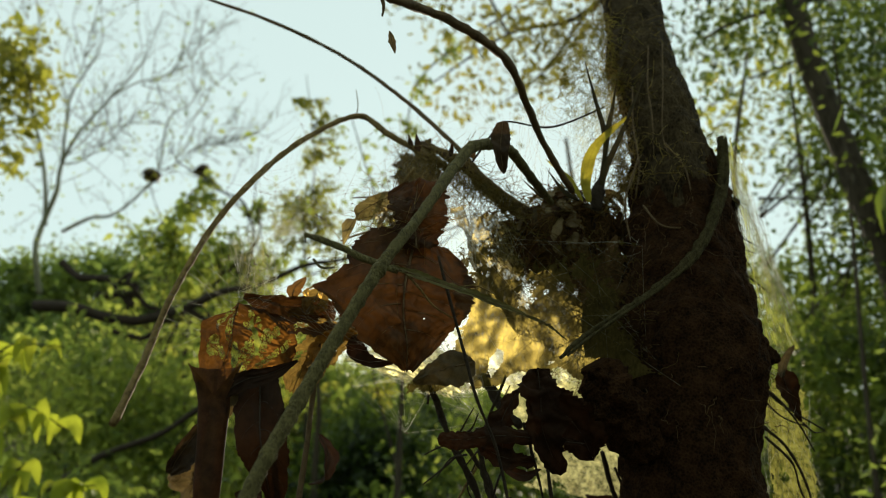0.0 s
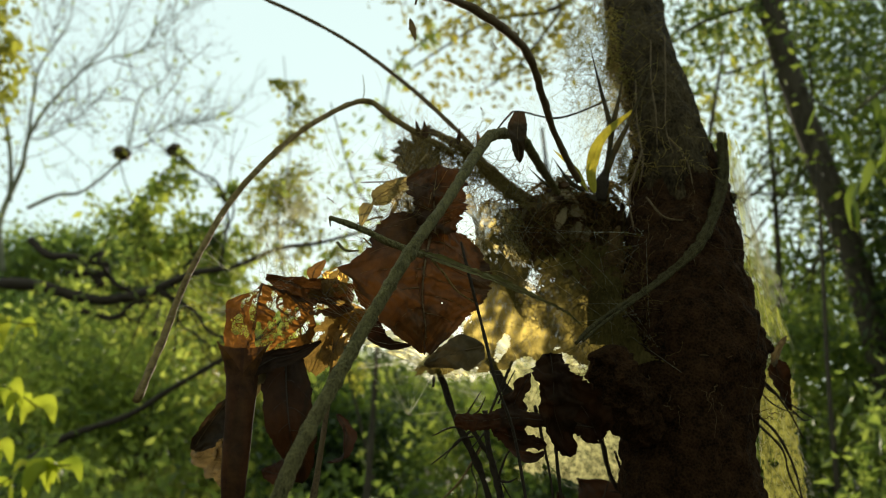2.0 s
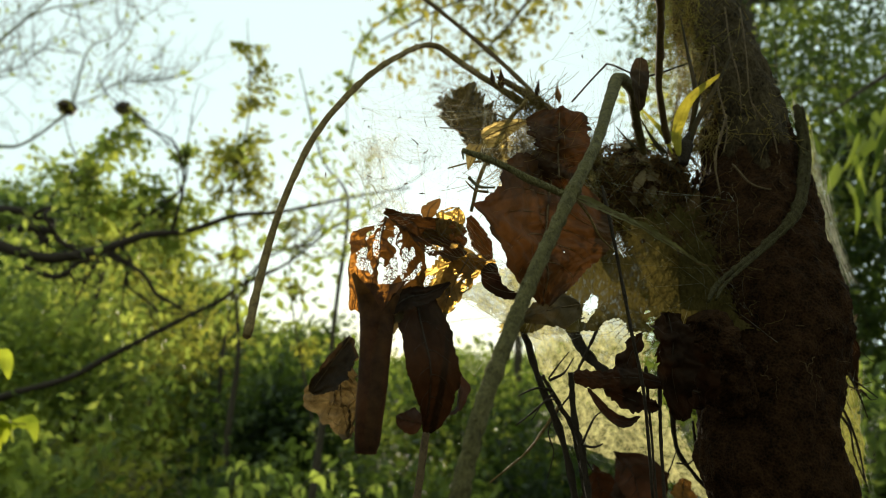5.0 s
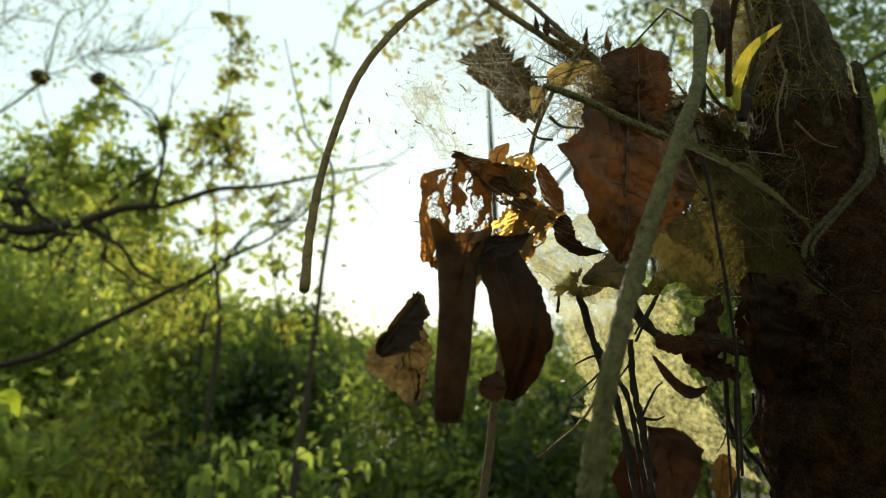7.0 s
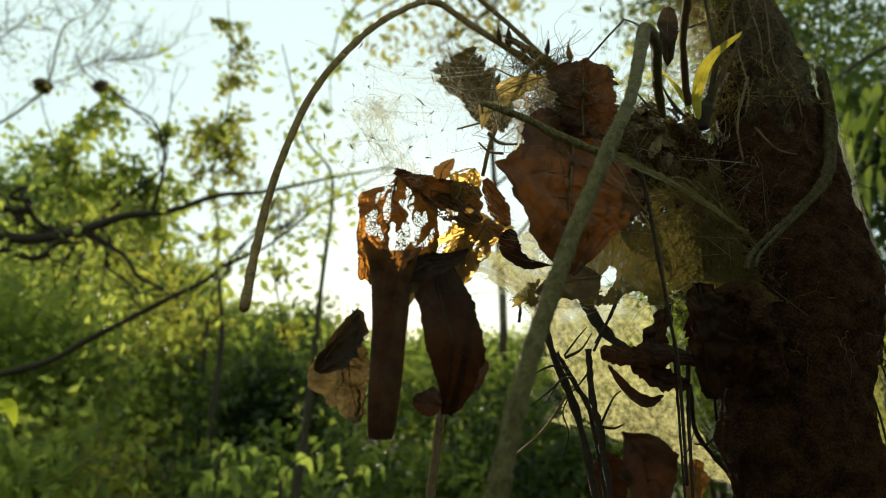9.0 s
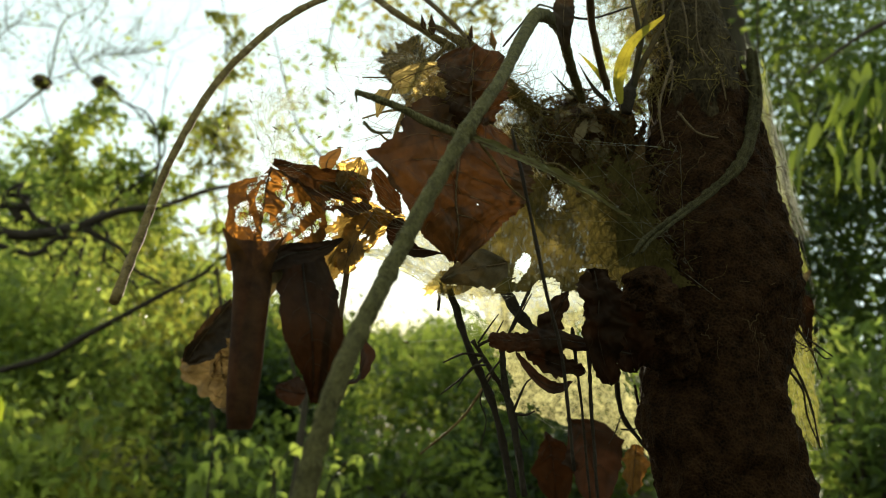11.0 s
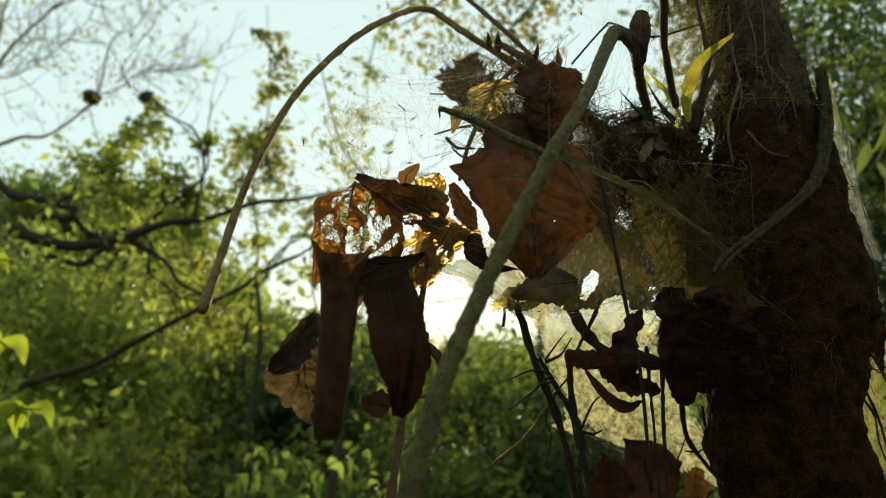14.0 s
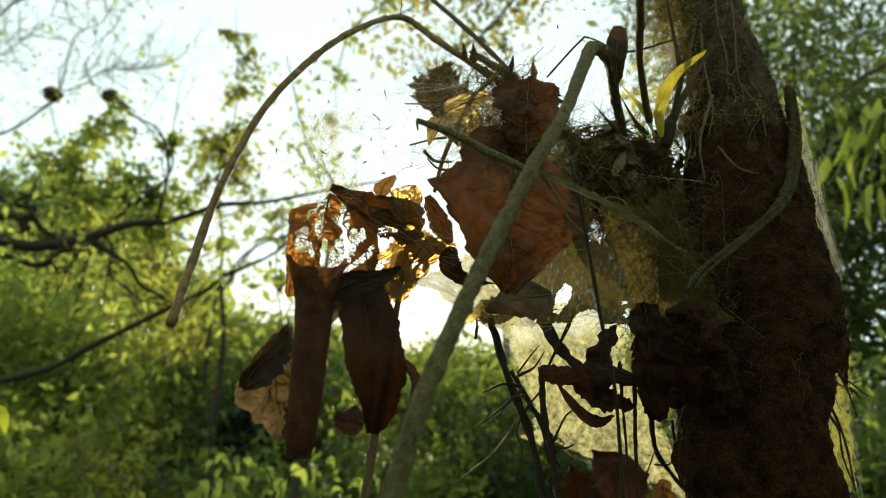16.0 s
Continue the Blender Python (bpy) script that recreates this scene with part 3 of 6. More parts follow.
crust_line = [(0.36, 0.84, 0.0), (0.35, 0.845, 0.6), (0.33, 0.85, 1.15), (0.29, 0.852, 1.335), (0.268, 0.853, 1.407), (0.273, 0.860, 1.478), (0.284, 0.870, 1.554), (0.289, 0.890, 1.608), (0.298, 0.925, 1.690), (0.308, 0.960, 1.766), (0.311, 0.980, 1.827)]
finish("crust", *tube_data(crust_line, [0.147, 0.1, 0.078, 0.072, 0.073, 0.073, 0.08, 0.076, 0.068, 0.064, 0.055], sides=120, steps=34, rough=0.065, grain=34, drawn=0.6), M_CRUST, main_tree, "black crumbly soil crust round the lower trunk")

for at, q in [((0.370, 0.900, 1.555), 0.014), ((0.385, 0.970, 1.767), 0.009), ((0.363, 0.910, 1.583), 0.012), ((0.384, 0.900, 1.562), 0.012)]:
    finish("bark_lump", *tube_data([(at[0] - q, at[1], at[2] - q), at, (at[0], at[1], at[2] + q)], [q * 0.4, q, q * 0.35], sides=24, steps=8, rough=0.3, grain=90), M_CRUST, main_tree)
finish("crust", *tube_data([(0.155, 0.78, 1.545), (0.168, 0.785, 1.52), (0.185, 0.795, 1.49), (0.21, 0.81, 1.455)], [0.016, 0.027, 0.027, 0.018], sides=60, steps=18, rough=0.2, grain=60), M_CRUST, main_tree, "black crumbly soil shelf beside the trunk")
# limbs and crown overhead are out of view, added to hold back skylight
rng = np.random.RandomState(70)
for goal in [(-1.4, -0.4, 5.2), (1.5, 0.4, 5.4), (0.3, -1.6, 5.6), (0.4, 2.0, 5.6), (-0.6, 1.0, 5.9)]:
    finish("limb", *tube_data([(0.0, 1.2, 4.4), ((goal[0]) / 2, (goal[1] + 1.2) / 2, 5.0), goal], [0.025, 0.018, 0.006], sides=6, steps=6), M_BARK_FAR, main_tree)
crown_part("crown", leaves_data(rng, clumps(rng, (0.0, 0.2, 5.6), (3.0, 2.4, 0.8), 70, 0.2), 0.4, 40, 0.24), M_GREEN, main_tree)

root_line = [(0.367, 0.945, 1.851), (0.339, 0.890, 1.761), (0.280, 0.815, 1.674), (0.221, 0.775, 1.623), (0.133, 0.700, 1.568), (0.102, 0.660, 1.544)]
finish("aerial_root", *tube_data(root_line, [0.0045, 0.0055, 0.0046, 0.0034, 0.0025, 0.0018], sides=14, steps=14, rough=0.3, grain=130), M_ROOT, main_tree, "grey-brown aerial root curving over the bark")
finish("aerial_root", *tube_data([(x + 0.006, y - 0.002, z + 0.002 * (k % 2)) for k, (x, y, z) in enumerate(root_line)], [0.0024, 0.0032, 0.0028, 0.0021, 0.0015, 0.001], sides=10, steps=12, rough=0.3, grain=130, seed=4), M_ROOT, main_tree, "thin brown root twined along the other")

# ---- sticks and twigs ----
bent = twig_thing("bent_stick", [(-0.135, 0.470, 1.390), (-0.120, 0.485, 1.448), (-0.090, 0.520, 1.519), (-0.048, 0.560, 1.604), (-0.021, 0.595, 1.651), (0.013, 0.660, 1.720), (0.033, 0.700, 1.752), (0.069, 0.760, 1.769), (0.102, 0.830, 1.759), (0.131, 0.880, 1.744)],
           [0.0054, 0.0052, 0.005, 0.0047, 0.0042, 0.0051, 0.0052, 0.0053, 0.005, 0.004], M_STICK, "smooth grey-green bent stick leaning out of the nest", "stick", sides=18, steps=26, rough=0.1, grain=170, knots=0.16)
for a, b, q in [((-0.088, 0.522, 1.523), (-0.086, 0.524, 1.527), 0.006), ((-0.050, 0.558, 1.599), (-0.047, 0.561, 1.606), 0.0059), ((-0.004, 0.627, 1.686), (0.001, 0.636, 1.695), 0.0051)]:
    m = tuple((np.array(a) + np.array(b)) / 2)
    finish("node", *tube_data([a, m, b], [q * 0.86, q, q * 0.86], sides=12, steps=4, rough=0.08, grain=150), M_STICK, bent, "swollen leaf-scar ring")
twig_thing("cross_stick", [(-0.119, 0.636, 1.648), (-0.095, 0.625, 1.638), (-0.067, 0.617, 1.624), (-0.037, 0.610, 1.611)],
           [0.002, 0.0028, 0.003, 0.0026], M_STICK, "grey-green dry stick with a short side shoot", "stick", sides=10, steps=10, rough=0.15, grain=120,
           shoots=[([(-0.119, 0.636, 1.647), (-0.118, 0.634, 1.640)], [0.0013, 0.0006]), ([(-0.112, 0.640, 1.627), (-0.104, 0.635, 1.619), (-0.092, 0.630, 1.618)], [0.0014, 0.0008])])
strip = leaf_thing("dry_strip", [(-0.045, 0.612, 1.616), (-0.014, 0.610, 1.605), (0.020, 0.613, 1.594), (0.055, 0.625, 1.582), (0.087, 0.640, 1.571), (0.106, 0.648, 1.558)], (0.4, 0.2, 0.9), 0.0042, M_STRIP, "pale olive strip of dry bark with fraying ends", category="bark strip", shape=(0.2, 0.3, 0.7), curl=2.0, wave=0.5, ragged=0.2, seed=51, nl=60, nw=12)
for pts, q in [([(-0.030, 0.611, 1.609), (-0.019, 0.613, 1.597), (-0.008, 0.620, 1.584), (0.008, 0.630, 1.575)], 0.0012), ([(0.081, 0.638, 1.572), (0.092, 0.640, 1.571)], 0.0009), ([(0.012, 0.613, 1.598), (0.027, 0.615, 1.600), (0.042, 0.620, 1.594)], 0.0008)]:
    finish("fray", *tube_data(pts, [q, q * 0.5], sides=6, steps=6), M_TWIG_PALE, strip)
twig_thing("arching_twig", [(-0.274, 0.643, 1.488), (-0.275, 0.700, 1.544), (-0.268, 0.740, 1.611), (-0.248, 0.800, 1.700), (-0.210, 0.860, 1.782), (-0.167, 0.920, 1.847), (-0.118, 1.000, 1.904), (-0.071, 0.970, 1.864), (0.005, 0.950, 1.812)],
           [0.0036, 0.0034, 0.0032, 0.0032, 0.0034, 0.0036, 0.004, 0.0042, 0.0045], M_TWIG_PALE, "brown dead twig arching over and hanging down", sides=9, steps=9, rough=0.14, grain=110, knots=0.1,
           shoots=[([(-0.122, 1.000, 1.903), (-0.120, 1.000, 1.921), (-0.123, 1.000, 1.943)], [0.0009, 0.0005])])
twig_thing("long_twig", [(-0.414, 1.200, 2.203), (-0.291, 1.170, 2.143), (-0.167, 1.120, 2.058), (-0.073, 1.080, 1.974), (0.013, 1.020, 1.872), (0.067, 1.000, 1.801), (0.118, 0.980, 1.759)],
           [0.0026, 0.003, 0.0031, 0.0032, 0.0034, 0.0048, 0.005], M_TWIG, "thin dark twig rising out of the nest", sides=8, steps=8, rough=0.15, grain=120)
twig_thing("knobbly_twig", [(-0.058, 0.540, 1.826), (-0.039, 0.560, 1.827), (-0.007, 0.600, 1.837), (0.028, 0.622, 1.829), (0.064, 0.680, 1.829), (0.088, 0.735, 1.807), (0.113, 0.795, 1.786), (0.153, 0.865, 1.755)],
           [0.003, 0.0038, 0.004, 0.0042, 0.004, 0.0037, 0.0037, 0.004], M_TWIG, "dark knobbly twig bending into the nest", sides=9, steps=9, rough=0.2, grain=120, knots=0.2,
           shoots=[([(-0.050, 0.545, 1.824), (-0.047, 0.545, 1.813), (-0.048, 0.545, 1.804)], [0.0018, 0.0008])])
twig_thing("thin_vine", [(-0.004, 0.630, 1.628), (0.005, 0.630, 1.593), (0.018, 0.635, 1.545), (0.028, 0.640, 1.509), (0.047, 0.660, 1.461), (0.064, 0.680, 1.377)],
           [0.0013, 0.0014, 0.0014, 0.0014], M_BLACK_TWIG, "thin dark vine hanging over the silk", "vine", sides=6, steps=8)
twig_thing("cross_twig", [(0.035, 0.860, 1.789), (0.063, 0.840, 1.824), (0.081, 0.860, 1.840), (0.139, 0.900, 1.849), (0.216, 0.950, 1.896)],
           [0.0013, 0.0012, 0.0012, 0.0014, 0.0012], M_BLACK_TWIG, "thin black twig behind the bent stick", sides=6, steps=7)
twig_thing("slanting_twig", [(-0.031, 0.800, 1.762), (-0.054, 0.800, 1.729), (-0.076, 0.800, 1.676), (-0.084, 0.800, 1.636)], [0.0022, 0.0024, 0.0022, 0.0018], M_TWIG_PALE, "pale slanting twig held by silk", sides=7, steps=6)

# ---- lower dark twigs ----
for pts, rad, word in [
    ([(-0.014, 0.850, 1.527), (0.011, 0.850, 1.462), (0.040, 0.860, 1.403), (0.062, 0.860, 1.313)], [0.0033, 0.0037, 0.0041, 0.0037], "thick black hanging twig"),
    ([(0.015, 0.870, 1.476), (0.037, 0.870, 1.444), (0.054, 0.870, 1.414), (0.073, 0.870, 1.322)], [0.0022, 0.0026, 0.0026, 0.0022], "black hanging twig"),
    ([(0.038, 0.840, 1.481), (0.043, 0.840, 1.438), (0.054, 0.840, 1.395), (0.066, 0.840, 1.328)], [0.0033, 0.0033, 0.0033, 0.0030], "crooked black twig"),
    ([(0.047, 0.900, 1.545), (0.064, 0.880, 1.506), (0.086, 0.860, 1.481)], [0.0055, 0.0059, 0.0044], "short thick dark branch stub"),
    ([(0.069, 0.840, 1.536), (0.058, 0.840, 1.510), (0.044, 0.840, 1.479)], [0.0016, 0.0018, 0.0015], "thin dark twig"),
    ([(-0.031, 0.900, 1.357), (0.012, 0.900, 1.395), (0.043, 0.900, 1.443)], [0.0009, 0.0016, 0.0018], "pale mossy thin twig")] + [
    ([(0.076, 0.730, 1.488), (0.085, 0.745, 1.460), (0.096, 0.760, 1.416), (0.108, 0.770, 1.339)], [0.0015, 0.0014, 0.0012], "dark hanging rootlet"),
    ([(0.091, 0.735, 1.485), (0.099, 0.750, 1.456), (0.105, 0.760, 1.412), (0.115, 0.770, 1.339)], [0.0019, 0.0019, 0.0015], "dark hanging rootlet"),
    ([(0.190, 0.930, 1.451), (0.208, 0.950, 1.397), (0.251, 0.950, 1.347), (0.277, 0.950, 1.302)], [0.0027, 0.0027, 0.0025, 0.0020], "black hanging root"),
    ([(0.193, 0.880, 1.436), (0.207, 0.900, 1.411), (0.220, 0.900, 1.391), (0.227, 0.900, 1.391)], [0.0014, 0.0016, 0.0013, 0.0006], "small curled black rootlet"),
    ([(-0.020, 0.900, 1.539), (-0.017, 0.900, 1.521), (-0.018, 0.900, 1.506)], [0.0011, 0.0016, 0.0019], "stubby hanging twig end"),
    ([(0.204, 0.945, 1.401), (0.194, 0.940, 1.379), (0.186, 0.940, 1.366)], [0.0006, 0.0007, 0.0004], "fine black rootlet"),
    ([(0.203, 0.945, 1.384), (0.221, 0.945, 1.385), (0.232, 0.940, 1.406)], [0.0009, 0.0010, 0.0006], "fine black rootlet")]:
    shoots = []
    if word.startswith("thick"):
        shoots = [([(0.021, 0.850, 1.461), (0.001, 0.840, 1.462), (-0.020, 0.830, 1.453)], [0.0018, 0.0007]), ([(0.018, 0.850, 1.471), (0.031, 0.840, 1.480), (0.038, 0.830, 1.496)], [0.0018, 0.0006]),
                  ([(0.023, 0.850, 1.458), (0.002, 0.840, 1.440), (-0.021, 0.830, 1.423)], [0.0016, 0.0006]), ([(0.026, 0.850, 1.452), (0.008, 0.830, 1.449), (-0.007, 0.820, 1.430)], [0.0014, 0.0006]), ([(0.017, 0.850, 1.473), (0.027, 0.840, 1.491), (0.033, 0.830, 1.502)], [0.0012, 0.0005])]
    if word.startswith("black hanging twig"):
        shoots = [([(0.037, 0.870, 1.444), (0.027, 0.880, 1.417), (0.034, 0.880, 1.395), (0.028, 0.880, 1.367)], [0.001, 0.0005]), ([(0.054, 0.870, 1.414), (0.067, 0.870, 1.390), (0.076, 0.870, 1.377)], [0.0012, 0.0005]), ([(0.056, 0.870, 1.488), (0.076, 0.870, 1.527)], [0.0011, 0.0006])]
    if word.startswith("crooked"):
        shoots = [([(0.052, 0.840, 1.406), (0.061, 0.830, 1.434), (0.069, 0.830, 1.442)], [0.0016, 0.0006]), ([(0.054, 0.840, 1.406), (0.063, 0.830, 1.406), (0.072, 0.830, 1.410)], [0.0016, 0.0006]), ([(0.040, 0.840, 1.459), (0.022, 0.830, 1.440)], [0.0013, 0.0006])]
    twig_thing("hanging_twig", pts, rad, M_TWIG_PALE if word.startswith("pale") else M_BLACK_TWIG, word + " below the nest", group="twigs under the nest", shoots=shoots, sides=7, steps=7, rough=0.3, grain=150, knots=0.15)

# ---- silk sheets ----
def sheet(name, corners, material, label, nu=110, nv=80, sag=0.01, seed=1, ragged=0.02, fray=0.1, torn=0.5, gaps=(), top=1.0):
    """A slack sheet between four corners, in the order top start, top end, bottom end, bottom start."""
    a, b, c, d = (np.array(p) for p in corners)
    nrm = np.cross(b - a, d - a)
    nrm /= np.linalg.norm(nrm)
    verts, uvs, faces = [], [], []
    for j in range(nv + 1):
        for i in range(nu + 1):
            u, v = i / nu, j / nv
            pull = 0.12 * math.sin(math.pi * v)
            uu = pull + u * (1 - 2 * pull)
            p = (a * (1 - uu) + b * uu) * (1 - v) + (d * (1 - uu) + c * uu) * v
            q = Vector((u * 4, v * 3, seed * 2.3))
            p = p + nrm * sag * (math.sin(math.pi * u) * math.sin(math.pi * v) + noise.noise(q) + 0.4 * noise.noise(q * 3))
            if v in (0, 1) or u in (0, 1):
                p = p + (b - a) * ragged * noise.noise(q * 5) + (d - a) * ragged * noise.noise(q * 6 + Vector((5, 5, 5)))
            verts.append(p)
            uvs.append((u, v))
    for j in range(nv):
        for i in range(nu):
            u, v = (i + 0.5) / nu, (j + 0.5) / nv
            q = Vector((u * 6, v * 5, seed * 1.7))
            wild = noise.noise(q) + 0.6 * noise.noise(q * 2.7) + 0.4 * noise.noise(q * 7.0) + 0.35 * noise.noise(q * 17.0)
            if min(u, 1 - u, v * top, (1 - v) * 2.5) < fray * (0.55 + wild) or wild > torn + 0.25 or any(((u - gu) / ru) ** 2 + ((v - gv) / rv) ** 2 < 1 + wild for gu, gv, ru, rv in gaps):
                continue
            k = j * (nu + 1) + i
            faces.append((k, k + 1, k + nu + 2, k + nu + 1))
    ob = thing(name, corners[0], label, "cobweb")
    finish("silk", verts, faces, material, ob, uvs=uvs)
    rs = np.random.RandomState(seed)
    lines = []
    for _ in range(46):
        (i0, j0), (i1, j1) = [(rs.randint(nu + 1), rs.choice([0, nv])) if rs.rand() < 0.5 else (rs.choice([0, nu]), rs.randint(nv + 1)) for _ in range(2)]
        p, q = np.array(verts[j0 * (nu + 1) + i0]), np.array(verts[j1 * (nu + 1) + i1])
        if np.linalg.norm(p - q) > 0.01:
            lines.append(tube_data([p, (p + q) / 2 + rs.randn(3) * 0.004, q + (q - p) * 0.1 * rs.rand()], [0.00016, 0.00012], sides=3, steps=4, rough=0))
    tagged(finish("thread_net", *join(lines), M_THREAD, ob), kind="stuff")
    return ob


sheet("silk_sheet", [(0.012, 0.845, 1.698), (0.229, 0.845, 1.685), (0.236, 0.800, 1.535), (-0.050, 0.845, 1.515)], M_WEB_DARK, "dull brown matted silk sheet stretched from leaf to trunk", seed=3, nu=190, nv=130, fray=0.08, top=0.22, torn=0.8, gaps=[(0.6, 0.33, 0.04, 0.05), (0.53, 0.37, 0.02, 0.025), (0.33, 0.84, 0.035, 0.09), (0.1, 0.86, 0.05, 0.08), (0.22, 0.97, 0.06, 0.07), (0.45, 0.98, 0.05, 0.06), (0.62, 0.97, 0.04, 0.07)])
sheet("silk_sheet", [(-0.003, 1.250, 1.637), (0.272, 1.240, 1.602), (0.449, 1.240, 1.286), (0.132, 1.270, 1.379)], M_WEB, "pale yellow matted silk sheet glowing in the sun", seed=5, sag=0.02)
sheet("silk_sheet", [(-0.114, 0.800, 1.547), (-0.011, 0.800, 1.610), (0.040, 0.850, 1.520), (-0.015, 0.860, 1.514)], M_WEB, "thin pale silk sheet between the dead leaves", seed=9)
sheet("silk_strip", [(0.372, 0.965, 1.867), (0.402, 0.980, 1.861), (0.451, 0.960, 1.572), (0.388, 0.925, 1.563)], M_WEB_GREEN, "yellow-green silk strip stretched beside the trunk", seed=12, nu=30, nv=90, sag=0.006)
sheet("silk_strip", [(0.371, 0.925, 1.552), (0.446, 0.945, 1.537), (0.469, 0.955, 1.366), (0.377, 0.925, 1.369)], M_WEB_OLIVE, "olive-yellow silk strip hanging beside the trunk", seed=14, nu=60, nv=100, sag=0.008, fray=0.12, torn=0.62)

sheet("silk_veil", [(0.17, 0.985, 1.90), (0.243, 0.970, 1.95), (0.269, 0.950, 1.84), (0.16, 0.990, 1.79)], M_WEB_THIN, "thin bright silk veil hung between twigs and trunk", seed=17, sag=0.02, torn=0.2)
sheet("silk_sheet", [(0.004, 0.860, 1.748), (0.094, 0.930, 1.732), (0.131, 0.880, 1.554), (0.035, 0.860, 1.644)], M_WEB_GREY, "grey matted silk sheet between leaf and nest", seed=27, sag=0.02, fray=0.1, torn=0.42)
sheet("silk_veil", [(-0.084, 0.742, 1.692), (-0.030, 0.738, 1.720), (-0.022, 0.735, 1.650), (-0.072, 0.735, 1.640)], M_WEB_GOLD, "dusty golden silk veil under the small leaf", seed=18, sag=0.012, fray=0.16, torn=0.35)
sheet("silk_veil", [(-0.219, 0.740, 1.675), (-0.184, 0.760, 1.686), (-0.150, 0.700, 1.606), (-0.187, 0.680, 1.603)], M_WEB_THIN, "thin torn silk veil on the arching twig", seed=19, sag=0.01)

rng = np.random.RandomState(15)


def mat_start(r):
    u, v = r.rand(), r.rand()
    a, b, c, d = (np.array(p) for p in ((0.03, 0.835, 1.69), (0.220, 0.825, 1.675), (0.225, 0.785, 1.535), (-0.03, 0.835, 1.522)))
    p = (a * (1 - u) + b * u) * (1 - v) + (d * (1 - u) + c * u) * v
    return p + np.array([0, 0.03 * r.rand() - 0.012, 0]), (0.8 * r.randn(), 0.1 * r.randn(), 0.8 * r.randn())


mat = thing("root_mat", (0.109, 0.820, 1.597), "mat of olive and golden rootlets woven into the silk", "fibres")
tagged(finish("rootlet_mat", *strands(rng, 420, mat_start, 0.2, 0.012, 0.12, 0.00014, bend=0.9), M_FIBRE_OLIVE, mat), kind="stuff")

# ---- nest ----
NEST = np.array((0.168, 1.020, 1.728))
nest = thing("nest", tuple(NEST - np.array([0, 0, 0.06])), "brown bird nest of matted rootlets wedged against the trunk", "nest")
rng = np.random.RandomState(5)


def nest_start(r):
    th, ph = r.uniform(0, 2 * math.pi), r.uniform(-0.5, 0.5) * math.pi
    d = np.array([math.cos(th) * math.cos(ph), math.sin(th) * math.cos(ph), math.sin(ph)])
    foot = NEST + d * np.array([0.095, 0.066, 0.058]) * r.uniform(0.6, 1.1) * (1 + 0.5 * noise.noise(Vector(d) * 2.1))
    way = np.cross(d, [0.1, 0.2, 1.0]) * (1 if r.rand() < 0.5 else -1) + r.randn(3) * 0.2
    return foot - way * 0.03, way


core = []
for j in range(13):
    for i in range(24):
        ph, th = math.pi * (j / 12 - 0.5), 2 * math.pi * i / 24
        d = Vector((math.cos(th) * math.cos(ph), math.sin(th) * math.cos(ph), math.sin(ph)))
        core.append(NEST + np.array(d) * np.array([0.085, 0.06, 0.05]) * (1 + 0.55 * noise.noise(d * 2.1) + 0.25 * noise.noise(d * 6.0)))
core_f = [(j * 24 + i, j * 24 + (i + 1) % 24, (j + 1) * 24 + (i + 1) % 24, (j + 1) * 24 + i) for j in range(12) for i in range(24)]
finish("nest_body", core, core_f, M_SOIL, nest)
tagged(finish("rootlet_mat", *strands(rng, 1500, nest_start, 0.28, 0.03, 0.5, 0.0006, bend=0.7), M_FIBRE_BROWN, nest, "tangled brown rootlets"), kind="stuff")
tagged(finish("straw_mat", *strands(rng, 320, nest_start, 0.3, 0.028, 0.4, 0.0006, bend=0.7), M_MOSS, nest, "pale dry straws"), kind="stuff")

WAD = np.array((0.212, 0.925, 1.615))


def wad_start(r):
    d = r.randn(3)
    d /= np.linalg.norm(d)
    return WAD + d * np.array([0.062, 0.036, 0.085]) * r.uniform(0.8, 1.25), r.randn(3) + np.array([-0.5, 0, -0.6])


wad = thing("root_wad", tuple(WAD - np.array([0, 0, 0.06])), "dark wad of soil and rootlets between nest and trunk", "rootlets")
clod = []
for j in range(13):
    for i in range(24):
        ph, th = math.pi * (j / 12 - 0.5), 2 * math.pi * i / 24
        d = Vector((math.cos(th) * math.cos(ph), math.sin(th) * math.cos(ph), math.sin(ph)))
        clod.append(WAD + np.array(d) * np.array([0.048, 0.035, 0.072]) * (1 + 0.5 * noise.noise(d * 2.4 + Vector((3, 1, 2))) + 0.25 * noise.noise(d * 7.0)))
finish("clod", clod, core_f, M_SOIL, wad)
tagged(finish("rootlet_mat", *strands(rng, 620, wad_start, 0.4, 0.03, 0.3, 0.00045, bend=0.9), M_FIBRE_BROWN, wad), kind="stuff")

